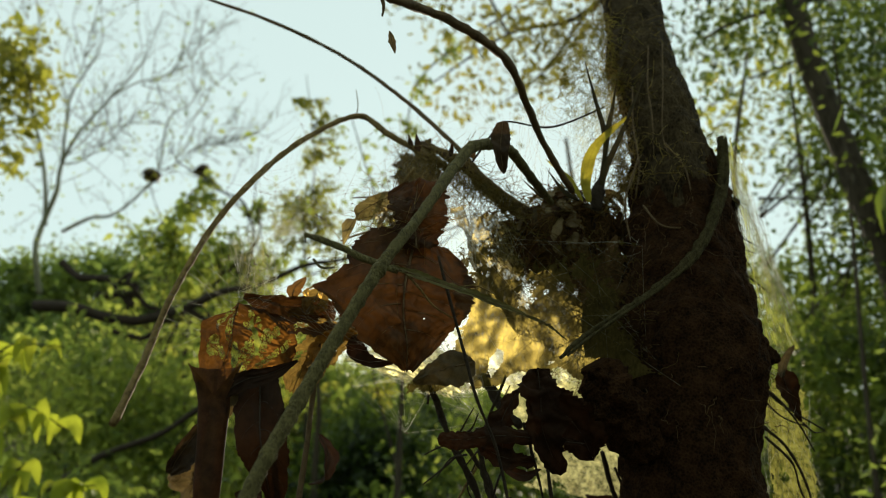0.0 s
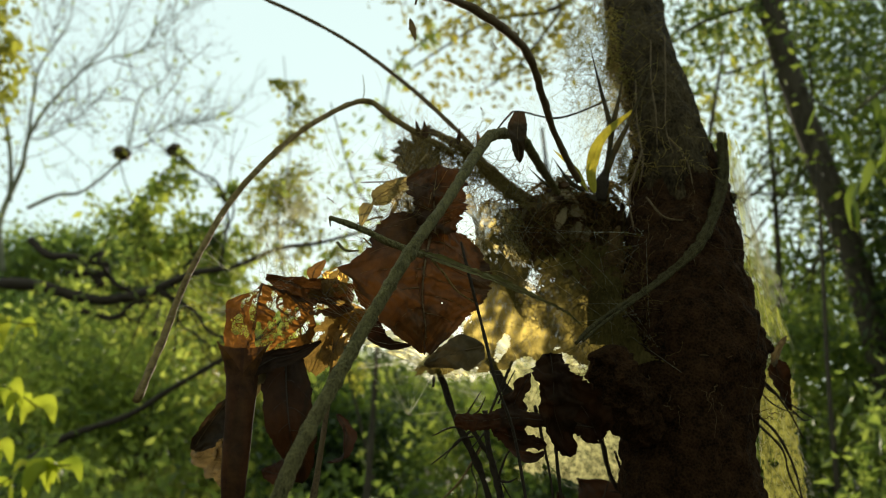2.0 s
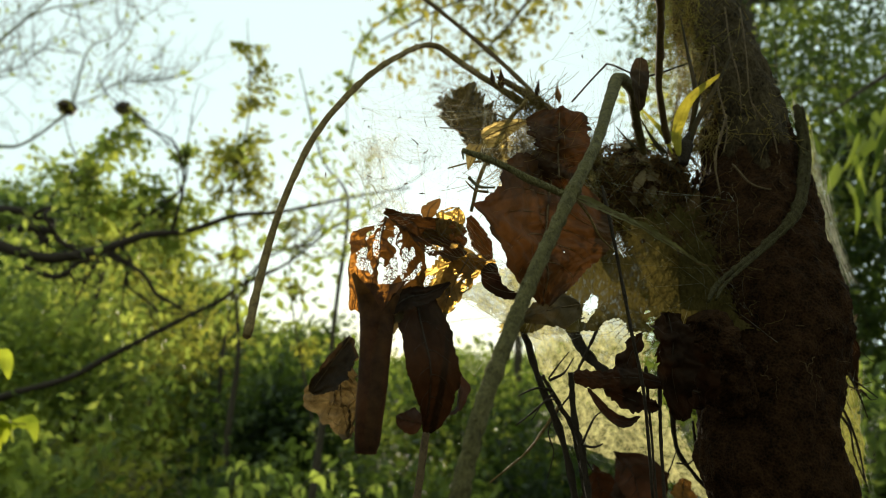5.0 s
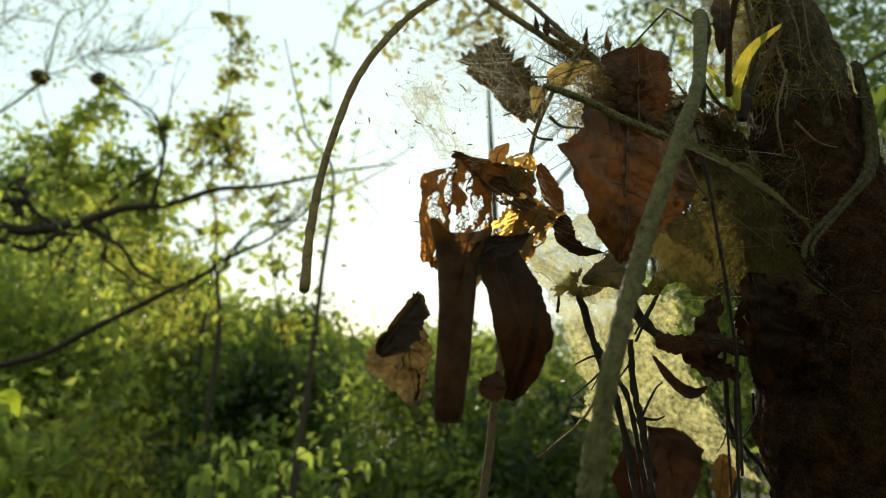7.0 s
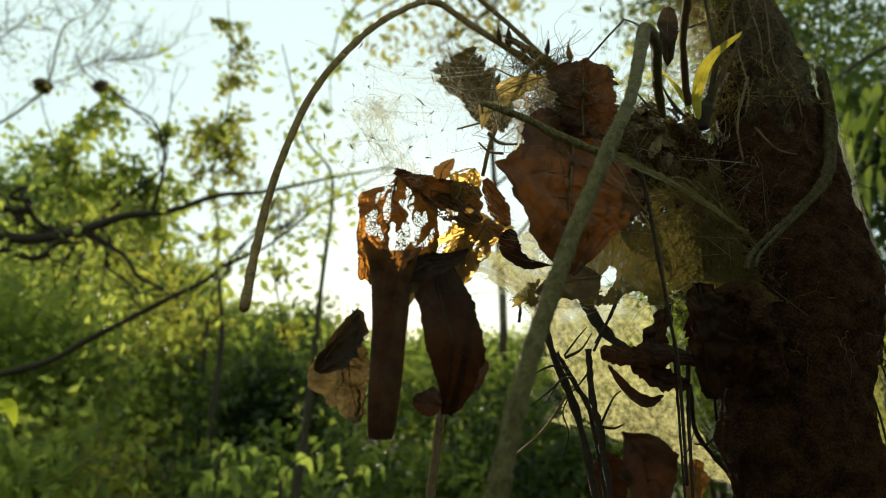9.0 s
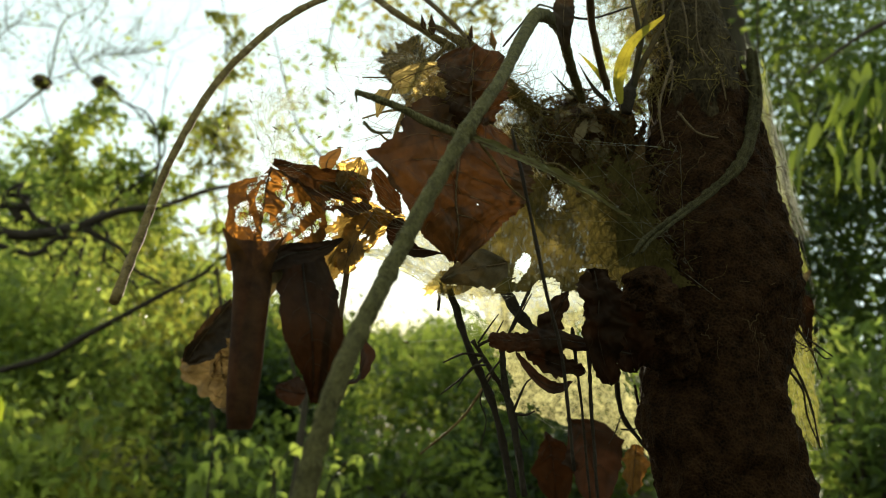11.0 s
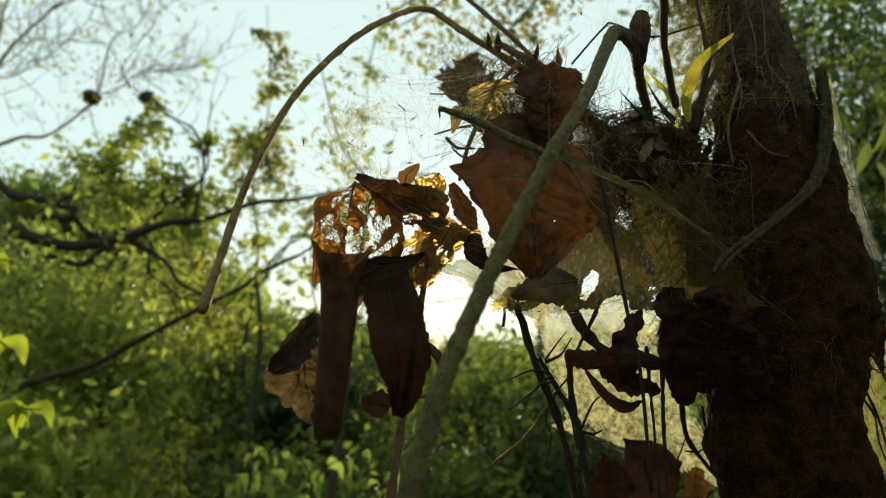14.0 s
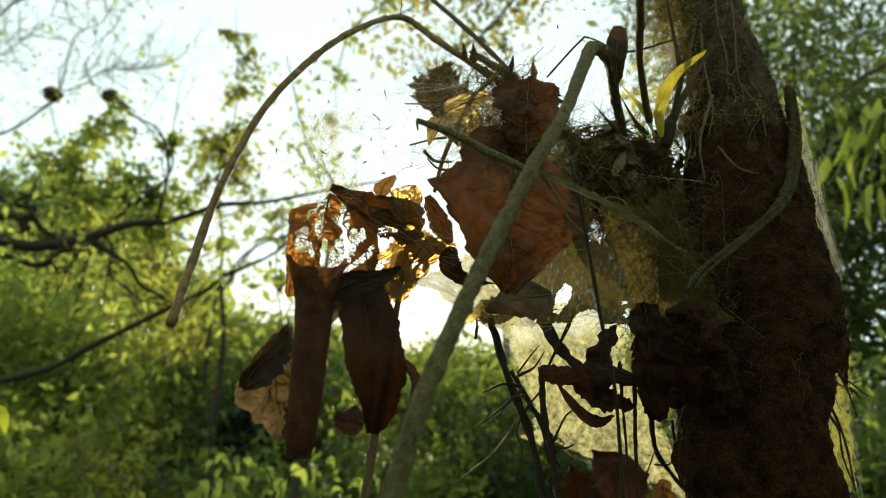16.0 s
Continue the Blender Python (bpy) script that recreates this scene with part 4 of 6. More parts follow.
# scraps of leaf and bark woven into the nest
X = (1, 0, 0)
Z = (0, 0, 1)
rng = np.random.RandomState(17)
for k in range(90):
    th, ph = rng.uniform(0.9, 2.1) * math.pi, rng.uniform(-0.15, 0.42) * math.pi
    d = np.array([math.cos(th) * math.cos(ph), math.sin(th) * math.cos(ph), math.sin(ph)])
    foot = NEST + d * np.array([0.095, 0.066, 0.058]) * rng.uniform(0.98, 1.16) * (1 + 0.5 * noise.noise(Vector(d) * 2.1))
    way = np.cross(d, rng.randn(3))
    way *= rng.uniform(0.007, 0.017) / np.linalg.norm(way)
    v, f, uv = leaf_data([foot - way, foot + d * 0.002, foot + way], np.cross(d, way), rng.uniform(0.0035, 0.009), shape=(0.5, 0.3, 0.3), curl=rng.uniform(0.5, 2.2), wave=0.4, ragged=0.3, nl=10, nw=6, seed=200 + k)
    finish("leaf_scrap", v, f, (M_LEAF_SCRAP, M_LEAF_SCRAP, M_LEAF_TAN, M_LEAF)[k % 4], nest, uvs=uv)

# ---- dead leaves ----
cut_leaf("dead_leaf", [(-0.026, 0.705, 1.660), (-0.0335, 0.682, 1.6153), (-0.035, 0.682, 1.5742), (-0.033, 0.694, 1.534)], (0.9, 0.42, 0), [(0, 0.018, 0.032), (0.1, 0.044, 0.054), (0.26, 0.061, 0.064), (0.4, 0.07, 0.064), (0.47, 0.092, 0.062), (0.53, 0.07, 0.062), (0.6, 0.058, 0.06), (0.72, 0.045, 0.05), (0.84, 0.026, 0.034), (0.94, 0.01, 0.015), (1, 0.003, 0.003)], M_LEAF, "broad brown dead leaf with one pointed lobe", curl=0.7, wave=0.14, ragged=0.07, nl=110, nw=80, holes=[(0.62, 0.3, 0.01, 0.012, 0)], seed=2, rib=0.0014, side_veins=5)
cut_leaf("dead_leaf", [(-0.024, 0.69, 1.6464), (-0.0265, 0.685, 1.6797), (-0.0235, 0.695, 1.7155)], (0.97, -0.12, 0), [(0, 0.022, 0.017), (0.2, 0.026, 0.027), (0.42, 0.019, 0.03), (0.52, 0.022, 0.03), (0.62, 0.029, 0.029), (0.85, 0.028, 0.028), (0.95, 0.02, 0.026), (1, 0.012, 0.018)], M_LEAF, "blunt reddish-brown dead leaf standing upright", curl=0.8, wave=0.17, ragged=0.13, nl=70, nw=50, seed=3, rib=0.0011, side_veins=5)
cut_leaf("rolled_leaf", [(-0.176, 0.645, 1.590), (-0.181, 0.642, 1.5522), (-0.1855, 0.637, 1.510)], (0.74, 0.67, 0.2), [(0, 0.0, 0.066), (0.12, 0.006, 0.07), (0.2, 0.018, 0.073), (0.3, 0.0265, 0.076), (0.5, 0.025, 0.07), (0.8, 0.020, 0.05), (1, 0.017, 0.03)], M_LEAF_PLAIN, "long brown leaf lacy above and rolled to a tube", curl=-0.8, wave=0.12, ragged=0.035, nl=260, nw=290,
    holes=[(0.6, 0.1, 0.14, 0.05, 0.3), (0.34, 0.32, 0.2, 0.055, 0.4)],
    nets=[(0.52, -0.56, 0.11, 0.26, 0), (0.24, -0.5, 0.09, 0.12, 0.3), (0.12, -0.6, 0.045, 0.3, 0), (0.13, -0.08, 0.045, 0.12, 0), (0.32, -0.12, 0.14, 0.1, 0.4), (0.52, 0.26, 0.22, 0.13, -0.3), (0.27, 0.5, 0.08, 0.07, 0), (0.1, 0.2, 0.05, 0.05, 0.5), (0.16, 0.36, 0.07, 0.045, 0.6), (0.5, 0.62, 0.2, 0.06, -0.8), (0.66, 0.5, 0.14, 0.07, -0.6), (0.35, 0.78, 0.1, 0.06, -0.6), (0.88, -0.2, 0.04, 0.12, 0), (0.2, 0.64, 0.07, 0.07, -0.4), (0.42, 0.44, 0.14, 0.06, 0.2), (0.72, 0.3, 0.12, 0.06, 0.3), (0.22, 0.2, 0.05, 0.08, 0.4), (0.58, -0.2, 0.08, 0.1, 0.2), (0.8, 0.68, 0.08, 0.14, -0.4)], seed=4, rib=0.0007,
    roll=([(-0.1835, 0.618, 1.532), (-0.1815, 0.612, 1.4972), (-0.1812, 0.608, 1.4606), (-0.1815, 0.606, 1.4323), (-0.181, 0.606, 1.411)], (1, 0.25, 0), [(0, 0.036, 0.036), (0.2, 0.040, 0.040), (0.6, 0.038, 0.038), (0.9, 0.033, 0.033), (1, 0.030, 0.027)], [(0, 3.5), (0.2, 6.4), (0.4, 7.2), (1, 7.4)]))
cut_leaf("skeleton_leaf", [(-0.142, 0.69, 1.588), (-0.1175, 0.70, 1.5785), (-0.083, 0.71, 1.566)], (0, 0.2, 1), [(0, 0.004, 0.004), (0.3, 0.013, 0.010), (0.6, 0.013, 0.009), (1, 0.005, 0.005)], M_LEAF_GOLD, "brown torn leaf with lacy holes", curl=0.9, wave=0.3, ragged=0.2, nl=110, nw=90, holes=[(0.3, 0.1, 0.1, 0.12, 0.6), (0.7, 0.2, 0.06, 0.2, 0.5)], nets=[(0.5, -0.4, 0.16, 0.3, 0.4), (0.2, -0.5, 0.1, 0.2, 0.4)], seed=33, rib=0.0005)
cut_leaf("dead_leaf", [(-0.072, 0.712, 1.5695), (-0.1013, 0.708, 1.5610), (-0.1248, 0.702, 1.5424), (-0.1363, 0.69, 1.515)], (-0.5, 0, 0.86), [(0, 0.003, 0.004), (0.2, 0.008, 0.014), (0.45, 0.017, 0.019), (0.7, 0.019, 0.02), (0.9, 0.012, 0.014), (1, 0.006, 0.006)], M_LEAF_GOLD, "thin golden dead leaf with the sun shining through", curl=0.5, wave=0.22, ragged=0.14, nl=100, nw=70, holes=[(0.42, -0.45, 0.085, 0.3, 0.2)], nets=[(0.7, 0.55, 0.1, 0.16, 0.3), (0.62, -0.62, 0.05, 0.14, 0)], seed=51, rib=0.0006, side_veins=3)
cut_leaf("dead_leaf", [(-0.1005, 0.705, 1.609), (-0.0905, 0.708, 1.5936), (-0.0783, 0.71, 1.5727)], (0.85, 0.1, 0.5), [(0, 0.003, 0.003), (0.3, 0.009, 0.006), (0.7, 0.012, 0.009), (1, 0.003, 0.003)], M_LEAF, "narrow brown dead leaf tucked beside the broad one", curl=1.2, wave=0.3, ragged=0.16, nl=50, nw=30, seed=52, rib=0.0006)
cut_leaf("skeleton_leaf", [(-0.088, 0.705, 1.567), (-0.104, 0.70, 1.5505), (-0.129, 0.70, 1.5275)], (0.7, 0, 0.7), [(0, 0.006, 0.004), (0.25, 0.011, 0.007), (0.5, 0.008, 0.010), (0.8, 0.010, 0.013), (1, 0.004, 0.004)], M_LEAF_GOLD, "torn lacy golden leaf full of holes", curl=0.7, wave=0.25, ragged=0.22, nl=110, nw=80, holes=[(0.55, 0.35, 0.12, 0.3, 0.3), (0.3, -0.3, 0.06, 0.14, 0)], nets=[(0.85, 0.2, 0.1, 0.5, 0)], seed=6, rib=0.0005)
leaf_thing("dead_leaf", [(-0.099, 0.700, 1.572), (-0.113, 0.690, 1.544), (-0.121, 0.685, 1.519)], X, 0.014, M_LEAF_GOLD, "small torn golden leaf flap", shape=(0.4, 0.5, 0.4), curl=0.9, wave=0.2, seed=7, holes=0.2)
cut_leaf("hanging_leaf", [(-0.1500, 0.628, 1.526), (-0.1422, 0.600, 1.4918), (-0.1377, 0.595, 1.4668), (-0.136, 0.610, 1.4452), (-0.1362, 0.630, 1.4252)], (1, 0.1, 0), [(0, 0.02, 0.014), (0.14, 0.019, 0.019), (0.32, 0.0205, 0.021), (0.5, 0.0165, 0.021), (0.76, 0.007, 0.0165), (0.92, 0.003, 0.011), (1, 0.001, 0.006)], M_LEAF_BLACK, "dark brown dead leaf hanging limp", curl=0.9, wave=0.12, ragged=0.06, nl=80, nw=40, seed=8, rib=0.0008, side_veins=4)
twig_thing("leaf_stalk", [(-0.113, 0.702, 1.568), (-0.115, 0.700, 1.5532), (-0.1231, 0.700, 1.462), (-0.1315, 0.690, 1.3762), (-0.137, 0.69, 1.31)], [0.002, 0.0022, 0.0026, 0.0034, 0.0036], M_TWIG, "brown upright stalk behind the hanging leaf", "stalk", sides=9, steps=9, rough=0.14, grain=110)
leaf_thing("curled_leaf", [(-0.112, 0.700, 1.478), (-0.102, 0.695, 1.462), (-0.104, 0.690, 1.443), (-0.118, 0.690, 1.436)], (0.5, 0.6, 0.4), 0.0085, M_LEAF_DARK, "dark leaf curled like a shell on the stalk", shape=(0.45, 0.4, 0.6), curl=2.2, wave=0.2, ragged=0.12, seed=45, nl=40, nw=20)
cut_leaf("dead_leaf", [(-0.170, 0.595, 1.511), (-0.1572, 0.602, 1.5222), (-0.1404, 0.620, 1.5285), (-0.1218, 0.640, 1.5405)], (0, 0.3, 1), [(0, 0.004, 0.004), (0.18, 0.0085, 0.0085), (0.5, 0.0085, 0.0065), (0.8, 0.006, 0.004), (1, 0.001, 0.001)], M_LEAF_BLACK, "crumpled dark leaf over the hanging one", curl=1.1, wave=0.22, ragged=0.12, nl=50, nw=24, seed=9, rib=0.0006)
leaf_thing("dead_leaf", [(-0.140, 0.610, 1.433), (-0.151, 0.610, 1.434), (-0.160, 0.605, 1.437)], Z, 0.0105, M_LEAF_DARK, "small folded dark leaf at the hanging stalk", shape=(0.35, 0.4, 0.7), curl=1.0, wave=0.2, seed=10)
leaf_thing("dead_leaf", [(-0.170, 0.600, 1.519), (-0.167, 0.600, 1.506), (-0.172, 0.605, 1.486)], (1, 0.4, 0), 0.008, M_LEAF_TAN, "small folded brown leaf flap beside the roll", shape=(0.4, 0.4, 0.8), curl=1.0, wave=0.2, seed=39)
leaf_thing("crumpled_leaf", [(-0.196, 0.653, 1.490), (-0.201, 0.645, 1.455), (-0.191, 0.655, 1.417)], (1, -0.3, 0), 0.0165, M_LEAF_FOLD, "crumpled pale tan dead leaf folded to a pouch", side_veins=4, shape=(0.57, 0.7, 0.6), curl=1.1, wave=0.75, ragged=0.1, seed=11, nl=70, nw=50, lobes=[(0.62, 1.1, 0.14, -1)])
cut_leaf("dead_leaf", [(-0.196, 0.645, 1.493), (-0.2085, 0.634, 1.472), (-0.2225, 0.636, 1.449)], (0.75, 0.1, -0.65), [(0, 0.002, 0.003), (0.25, 0.005, 0.014), (0.6, 0.006, 0.017), (0.88, 0.006, 0.011), (1, 0.002, 0.003)], M_LEAF_GREY, "dark brown fold of leaf over the pale one", curl=1.5, wave=0.3, ragged=0.12, nl=50, nw=30, seed=53, rib=0.0006)
cut_leaf("curled_leaf", [(-0.1773, 0.665, 1.5979), (-0.1604, 0.675, 1.5962), (-0.138, 0.690, 1.5928), (-0.1026, 0.710, 1.5896)], (0, 0.25, 1), [(0, 0.003, 0.003), (0.12, 0.007, 0.004), (0.35, 0.018, 0.005), (0.6, 0.030, 0.008), (0.8, 0.030, 0.012), (1, 0.018, 0.011)], M_LEAF, "brown curled leaf edge at the top of the clump", curl=1.3, wave=0.3, ragged=0.13, nl=80, nw=60, seed=12, holes=[(0.75, -0.6, 0.05, 0.1, 0.4), (0.9, -0.45, 0.03, 0.12, 0.3)], nets=[(0.62, -0.72, 0.12, 0.16, 0.3)], rib=0.0006)
leaf_thing("curled_leaf", [(-0.139, 0.690, 1.599), (-0.137, 0.690, 1.610), (-0.128, 0.695, 1.621)], X, 0.008, M_LEAF_ORANGE, "small curled orange leaf tip standing up", shape=(0.5, 0.5, 0.6), curl=1.2, wave=0.2, seed=13)
leaf_thing("curled_leaf", [(-0.126, 0.690, 1.586), (-0.118, 0.690, 1.600), (-0.112, 0.690, 1.613)], X, 0.015, M_LEAF_GOLD, "small crumpled golden-brown leaf", shape=(0.5, 0.4, 0.4), curl=1.2, wave=0.3, seed=14, holes=0.1, nl=40, nw=30)
leaf_thing("curled_leaf", [(-0.078, 0.700, 1.569), (-0.079, 0.700, 1.553), (-0.064, 0.705, 1.543), (-0.040, 0.710, 1.543)], (0.6, 0, 0.8), 0.011, M_LEAF_DARK, "dark curled strip of dead leaf", shape=(0.3, 0.4, 0.8), curl=1.8, wave=0.2, seed=15)
leaf_thing("dead_leaf", [(0.033, 0.800, 1.549), (-0.002, 0.790, 1.540), (-0.031, 0.790, 1.528)], (0, 0.35, 1), 0.022, M_LEAF_TAN, "brown torn leaf flap under the big leaf", shape=(0.3, 0.3, 0.7), curl=0.9, wave=0.2, ragged=0.08, seed=16)
cut_leaf("small_leaf", [(-0.0403, 0.75, 1.7205), (-0.0640, 0.745, 1.7090), (-0.0880, 0.74, 1.6905), (-0.0995, 0.735, 1.6610)], (0.6, 0, 0.8), [(0, 0.002, 0.002), (0.15, 0.006, 0.005), (0.4, 0.0125, 0.009), (0.65, 0.0135, 0.009), (0.85, 0.007, 0.005), (1, 0.0008, 0.0008)], M_LEAF_STRAW, "narrow straw-coloured dead leaf drooping on its stalk", curl=1.0, wave=0.2, ragged=0.1, nl=60, nw=30, seed=17, rib=0.0008, side_veins=3)
frag_mid = [(-0.0574, 1.30, 1.9528), (-0.030, 1.18, 1.857), (-0.009, 1.06, 1.767)]
cut_leaf("leaf_fragment", frag_mid, (0.75, 0.1, 0.65), [(0, 0.018, 0.018), (0.06, 0.034, 0.036), (0.2, 0.04, 0.042), (0.6, 0.045, 0.045), (1, 0.03, 0.03)], M_LEAF_WRAPPED, "ragged mossy brown leaf rolled up and bound in golden silk", curl=[(0, 1.6), (0.3, 2.6), (1, 3.0)], wave=0.35, ragged=0.3, nl=90, nw=60, seed=18, rib=0.002)
rng = np.random.RandomState(46)


def wrap_start(r):
    k = r.uniform(0.02, 1.0)
    line, _ = glide(frag_mid, [1, 1], 8)
    c = line[min(len(line) - 1, int(k * len(line)))]
    return c + np.array([r.randn() * 0.018, -0.02 - 0.015 * r.rand(), r.randn() * 0.018]), (0.8 * r.randn() + 0.3, 0.2 * r.randn(), 0.8 * r.randn() + 0.5)


wrap = thing("silk_wrap", frag_mid[1], "golden silk fibres wound round a rolled leaf", "cobweb")
tagged(finish("fibre_mat", *strands(rng, 420, wrap_start, 0.3, 0.05, 0.1, 0.00026, bend=0.4), M_FIBRE_PALE, wrap), kind="stuff")
for pts, word in [([(-0.112, 0.900, 1.756), (-0.063, 0.880, 1.753), (-0.021, 0.870, 1.754)], "straight dark straw caught in the silk"), ([(-0.111, 0.800, 1.679), (-0.091, 0.790, 1.684), (-0.079, 0.780, 1.684)], "short pale straw caught in the silk"), ([(-0.097, 0.760, 1.656), (-0.088, 0.755, 1.647), (-0.076, 0.750, 1.645)], "short pale straw caught in the silk"), ([(-0.056, 0.900, 1.785), (-0.033, 0.880, 1.767), (-0.003, 0.860, 1.754)], "thin dark straw caught in the silk")]:
    twig_thing("straw", pts, [0.0008, 0.0012, 0.0014], M_TWIG if "dark" in word else M_TWIG_PALE, word, group="straws in the silk", sides=5, steps=5)
leaf_thing("hanging_leaf", [(0.060, 0.715, 1.783), (0.057, 0.710, 1.754), (0.060, 0.715, 1.728)], X, 0.0105, M_LEAF_GREY, "small brown dead leaf hanging straight down", shape=(0.35, 0.25, 0.5), curl=1.3, wave=0.2, seed=19)
leaf_thing("hanging_leaf", [(-0.054, 0.700, 1.874), (-0.051, 0.700, 1.862), (-0.048, 0.700, 1.849)], X, 0.004, M_LEAF_TAN, "tiny pale leaf hanging on a thread", shape=(0.5, 0.6, 0.7), curl=0.8, seed=20)
# dark cluster by the trunk
leaf_thing("dark_leaf", [(0.136, 0.745, 1.468), (0.057, 0.700, 1.477), (0.021, 0.690, 1.474), (-0.005, 0.688, 1.475)], (0, 0.2, 1), 0.0095, M_LEAF_BLACK, "blackened leaf sticking out from the trunk", shape=(0.45, 0.5, 0.18), curl=1.4, wave=0.25, ragged=0.22, seed=21, nl=50, nw=24)
leaf_thing("dark_leaf", [(0.088, 0.710, 1.537), (0.089, 0.700, 1.512), (0.091, 0.705, 1.480), (0.107, 0.720, 1.442)], X, 0.0185, M_LEAF_BLACK, "blackened lobed leaf plastered against the trunk", shape=(0.3, 0.3, 0.3), curl=1.3, wave=0.3, ragged=0.22, seed=22, nl=50, nw=24, lobes=[(0.62, 0.7, 0.14, 1), (0.25, 0.25, 0.1, -1), (0.45, -0.3, 0.07, -1)])
leaf_thing("dark_leaf", [(0.033, 0.720, 1.467), (0.057, 0.710, 1.457), (0.085, 0.720, 1.452)], Z, 0.0105, M_LEAF_BLACK, "small blackened ragged leaf", shape=(0.5, 0.4, 0.5), curl=1.0, wave=0.3, ragged=0.28, seed=23)
leaf_thing("dark_leaf", [(0.094, 0.735, 1.515), (0.128, 0.745, 1.484), (0.146, 0.760, 1.452)], X, 0.028, M_LEAF_BLACK, "blackened crust of leaves against the trunk", shape=(0.4, 0.4, 0.5), curl=1.0, wave=0.3, ragged=0.28, seed=35, nl=40, nw=20)
leaf_thing("dark_leaf", [(0.072, 0.730, 1.519), (0.054, 0.720, 1.487), (0.059, 0.730, 1.450)], X, 0.0125, M_LEAF_BLACK, "blackened crumpled leaf below the silk", shape=(0.6, 0.6, 0.4), curl=1.2, wave=0.3, ragged=0.28, seed=36, nl=40, nw=20)
leaf_thing("curled_leaf", [(0.044, 0.800, 1.466), (0.065, 0.800, 1.442), (0.084, 0.800, 1.434), (0.100, 0.800, 1.441)], Z, 0.0065, M_LEAF_DARK, "thin curled black leaf strip", shape=(0.6, 0.4, 0.6), curl=1.5, wave=0.3, seed=24)
leaf_thing("low_leaf", [(0.216, 1.190, 1.375), (0.249, 1.190, 1.334), (0.272, 1.200, 1.247)], X, 0.05, M_LEAF_DARK, "broad brown leaf behind the silk", side_veins=4, shape=(0.55, 1.0, 0.6), curl=0.8, wave=0.15, seed=25)
leaf_thing("low_leaf", [(0.188, 1.200, 1.353), (0.198, 1.200, 1.314), (0.212, 1.210, 1.242)], X, 0.035, M_LEAF_BLACK, "dark leaf behind the silk", side_veins=4, shape=(0.6, 0.9, 0.6), curl=0.8, wave=0.2, seed=26)
leaf_thing("low_leaf", [(0.285, 1.100, 1.350), (0.283, 1.100, 1.327), (0.279, 1.100, 1.283)], X, 0.02, M_LEAF_ORANGE, "small orange-brown leaf behind the silk", shape=(0.6, 0.4, 0.6), curl=0.8, wave=0.25, ragged=0.25, seed=27)
# beside the trunk
leaf_thing("pale_leaf", [(0.402, 0.910, 1.537), (0.411, 0.915, 1.556), (0.427, 0.920, 1.577)], (0.8, 0.3, 0.4), 0.0085, M_LEAF_TAN, "pale curled leaf edge beside the trunk", shape=(0.5, 0.4, 0.6), curl=1.6, wave=0.15, seed=28)
leaf_thing("dark_leaf", [(0.407, 0.920, 1.547), (0.414, 0.920, 1.520), (0.430, 0.930, 1.485)], (1, 0.2, 0.3), 0.0165, M_LEAF_BLACK, "dark withered leaf beside the trunk", shape=(0.35, 0.3, 0.7), curl=1.2, wave=0.2, seed=29)
for pts, q in [([(0.363, 0.900, 1.534), (0.395, 0.910, 1.513), (0.422, 0.920, 1.484), (0.443, 0.930, 1.451)], 0.0016), ([(0.365, 0.900, 1.523), (0.397, 0.910, 1.493), (0.432, 0.920, 1.480)], 0.0012), ([(0.427, 0.920, 1.485), (0.439, 0.920, 1.474), (0.455, 0.930, 1.474)], 0.001), ([(0.364, 0.900, 1.487), (0.404, 0.920, 1.458), (0.428, 0.930, 1.418), (0.437, 0.930, 1.374)], 0.002), ([(0.359, 0.930, 1.734), (0.385, 0.950, 1.718), (0.417, 0.970, 1.708)], 0.0009), ([(0.358, 0.920, 1.675), (0.394, 0.950, 1.662), (0.431, 0.970, 1.641)], 0.001)]:
    twig_thing("side_twig", pts, [q, q * 0.9, q * 0.5], M_BLACK_TWIG, "thin dark twig sticking out beside the trunk", group="twigs beside the trunk", sides=6, steps=7, rough=0.25, grain=140)

# ---- orchid ----
orchid = thing("orchid", (0.175, 0.890, 1.746), "small orchid with one long yellow-green leaf", "plant")


def blade(pts, side, half, mat, label="", **kw):
    v, f, uv = leaf_data(pts, side, half, ragged=0.02, wave=0.05, nl=40, nw=8, **kw)
    finish("leaf", v, f, mat, orchid, label, uvs=uv)


blade([(0.179, 0.890, 1.747), (0.175, 0.885, 1.778), (0.189, 0.880, 1.818), (0.236, 0.885, 1.862)], (0.85, 0.1, -0.5), 0.0082, M_ORCHID, "long yellow-green strap leaf", shape=(0.5, 0.35, 0.7), curl=1.0)
blade([(0.171, 0.890, 1.749), (0.155, 0.885, 1.775), (0.125, 0.880, 1.800)], (0.5, 0.2, 0.6), 0.005, M_ORCHID, "short yellow-green leaf", shape=(0.5, 0.5, 0.8), curl=0.9)
blade([(0.195, 0.900, 1.751), (0.201, 0.890, 1.789), (0.225, 0.885, 1.842), (0.260, 0.880, 1.928)], (0.9, 0.2, 0.3), 0.005, M_ORCHID_DARK, shape=(0.4, 0.4, 0.8), curl=1.4)
blade([(0.194, 0.900, 1.771), (0.205, 0.900, 1.830), (0.193, 0.900, 1.891), (0.180, 0.900, 1.949)], (1, 0.2, 0.1), 0.0045, M_ORCHID_DARK, shape=(0.4, 0.4, 0.9), curl=1.4)
blade([(0.197, 0.900, 1.771), (0.205, 0.890, 1.834), (0.212, 0.885, 1.869), (0.218, 0.880, 1.905)], (1, 0.2, 0.1), 0.0045, M_ORCHID_DARK, shape=(0.4, 0.4, 0.9), curl=1.4)
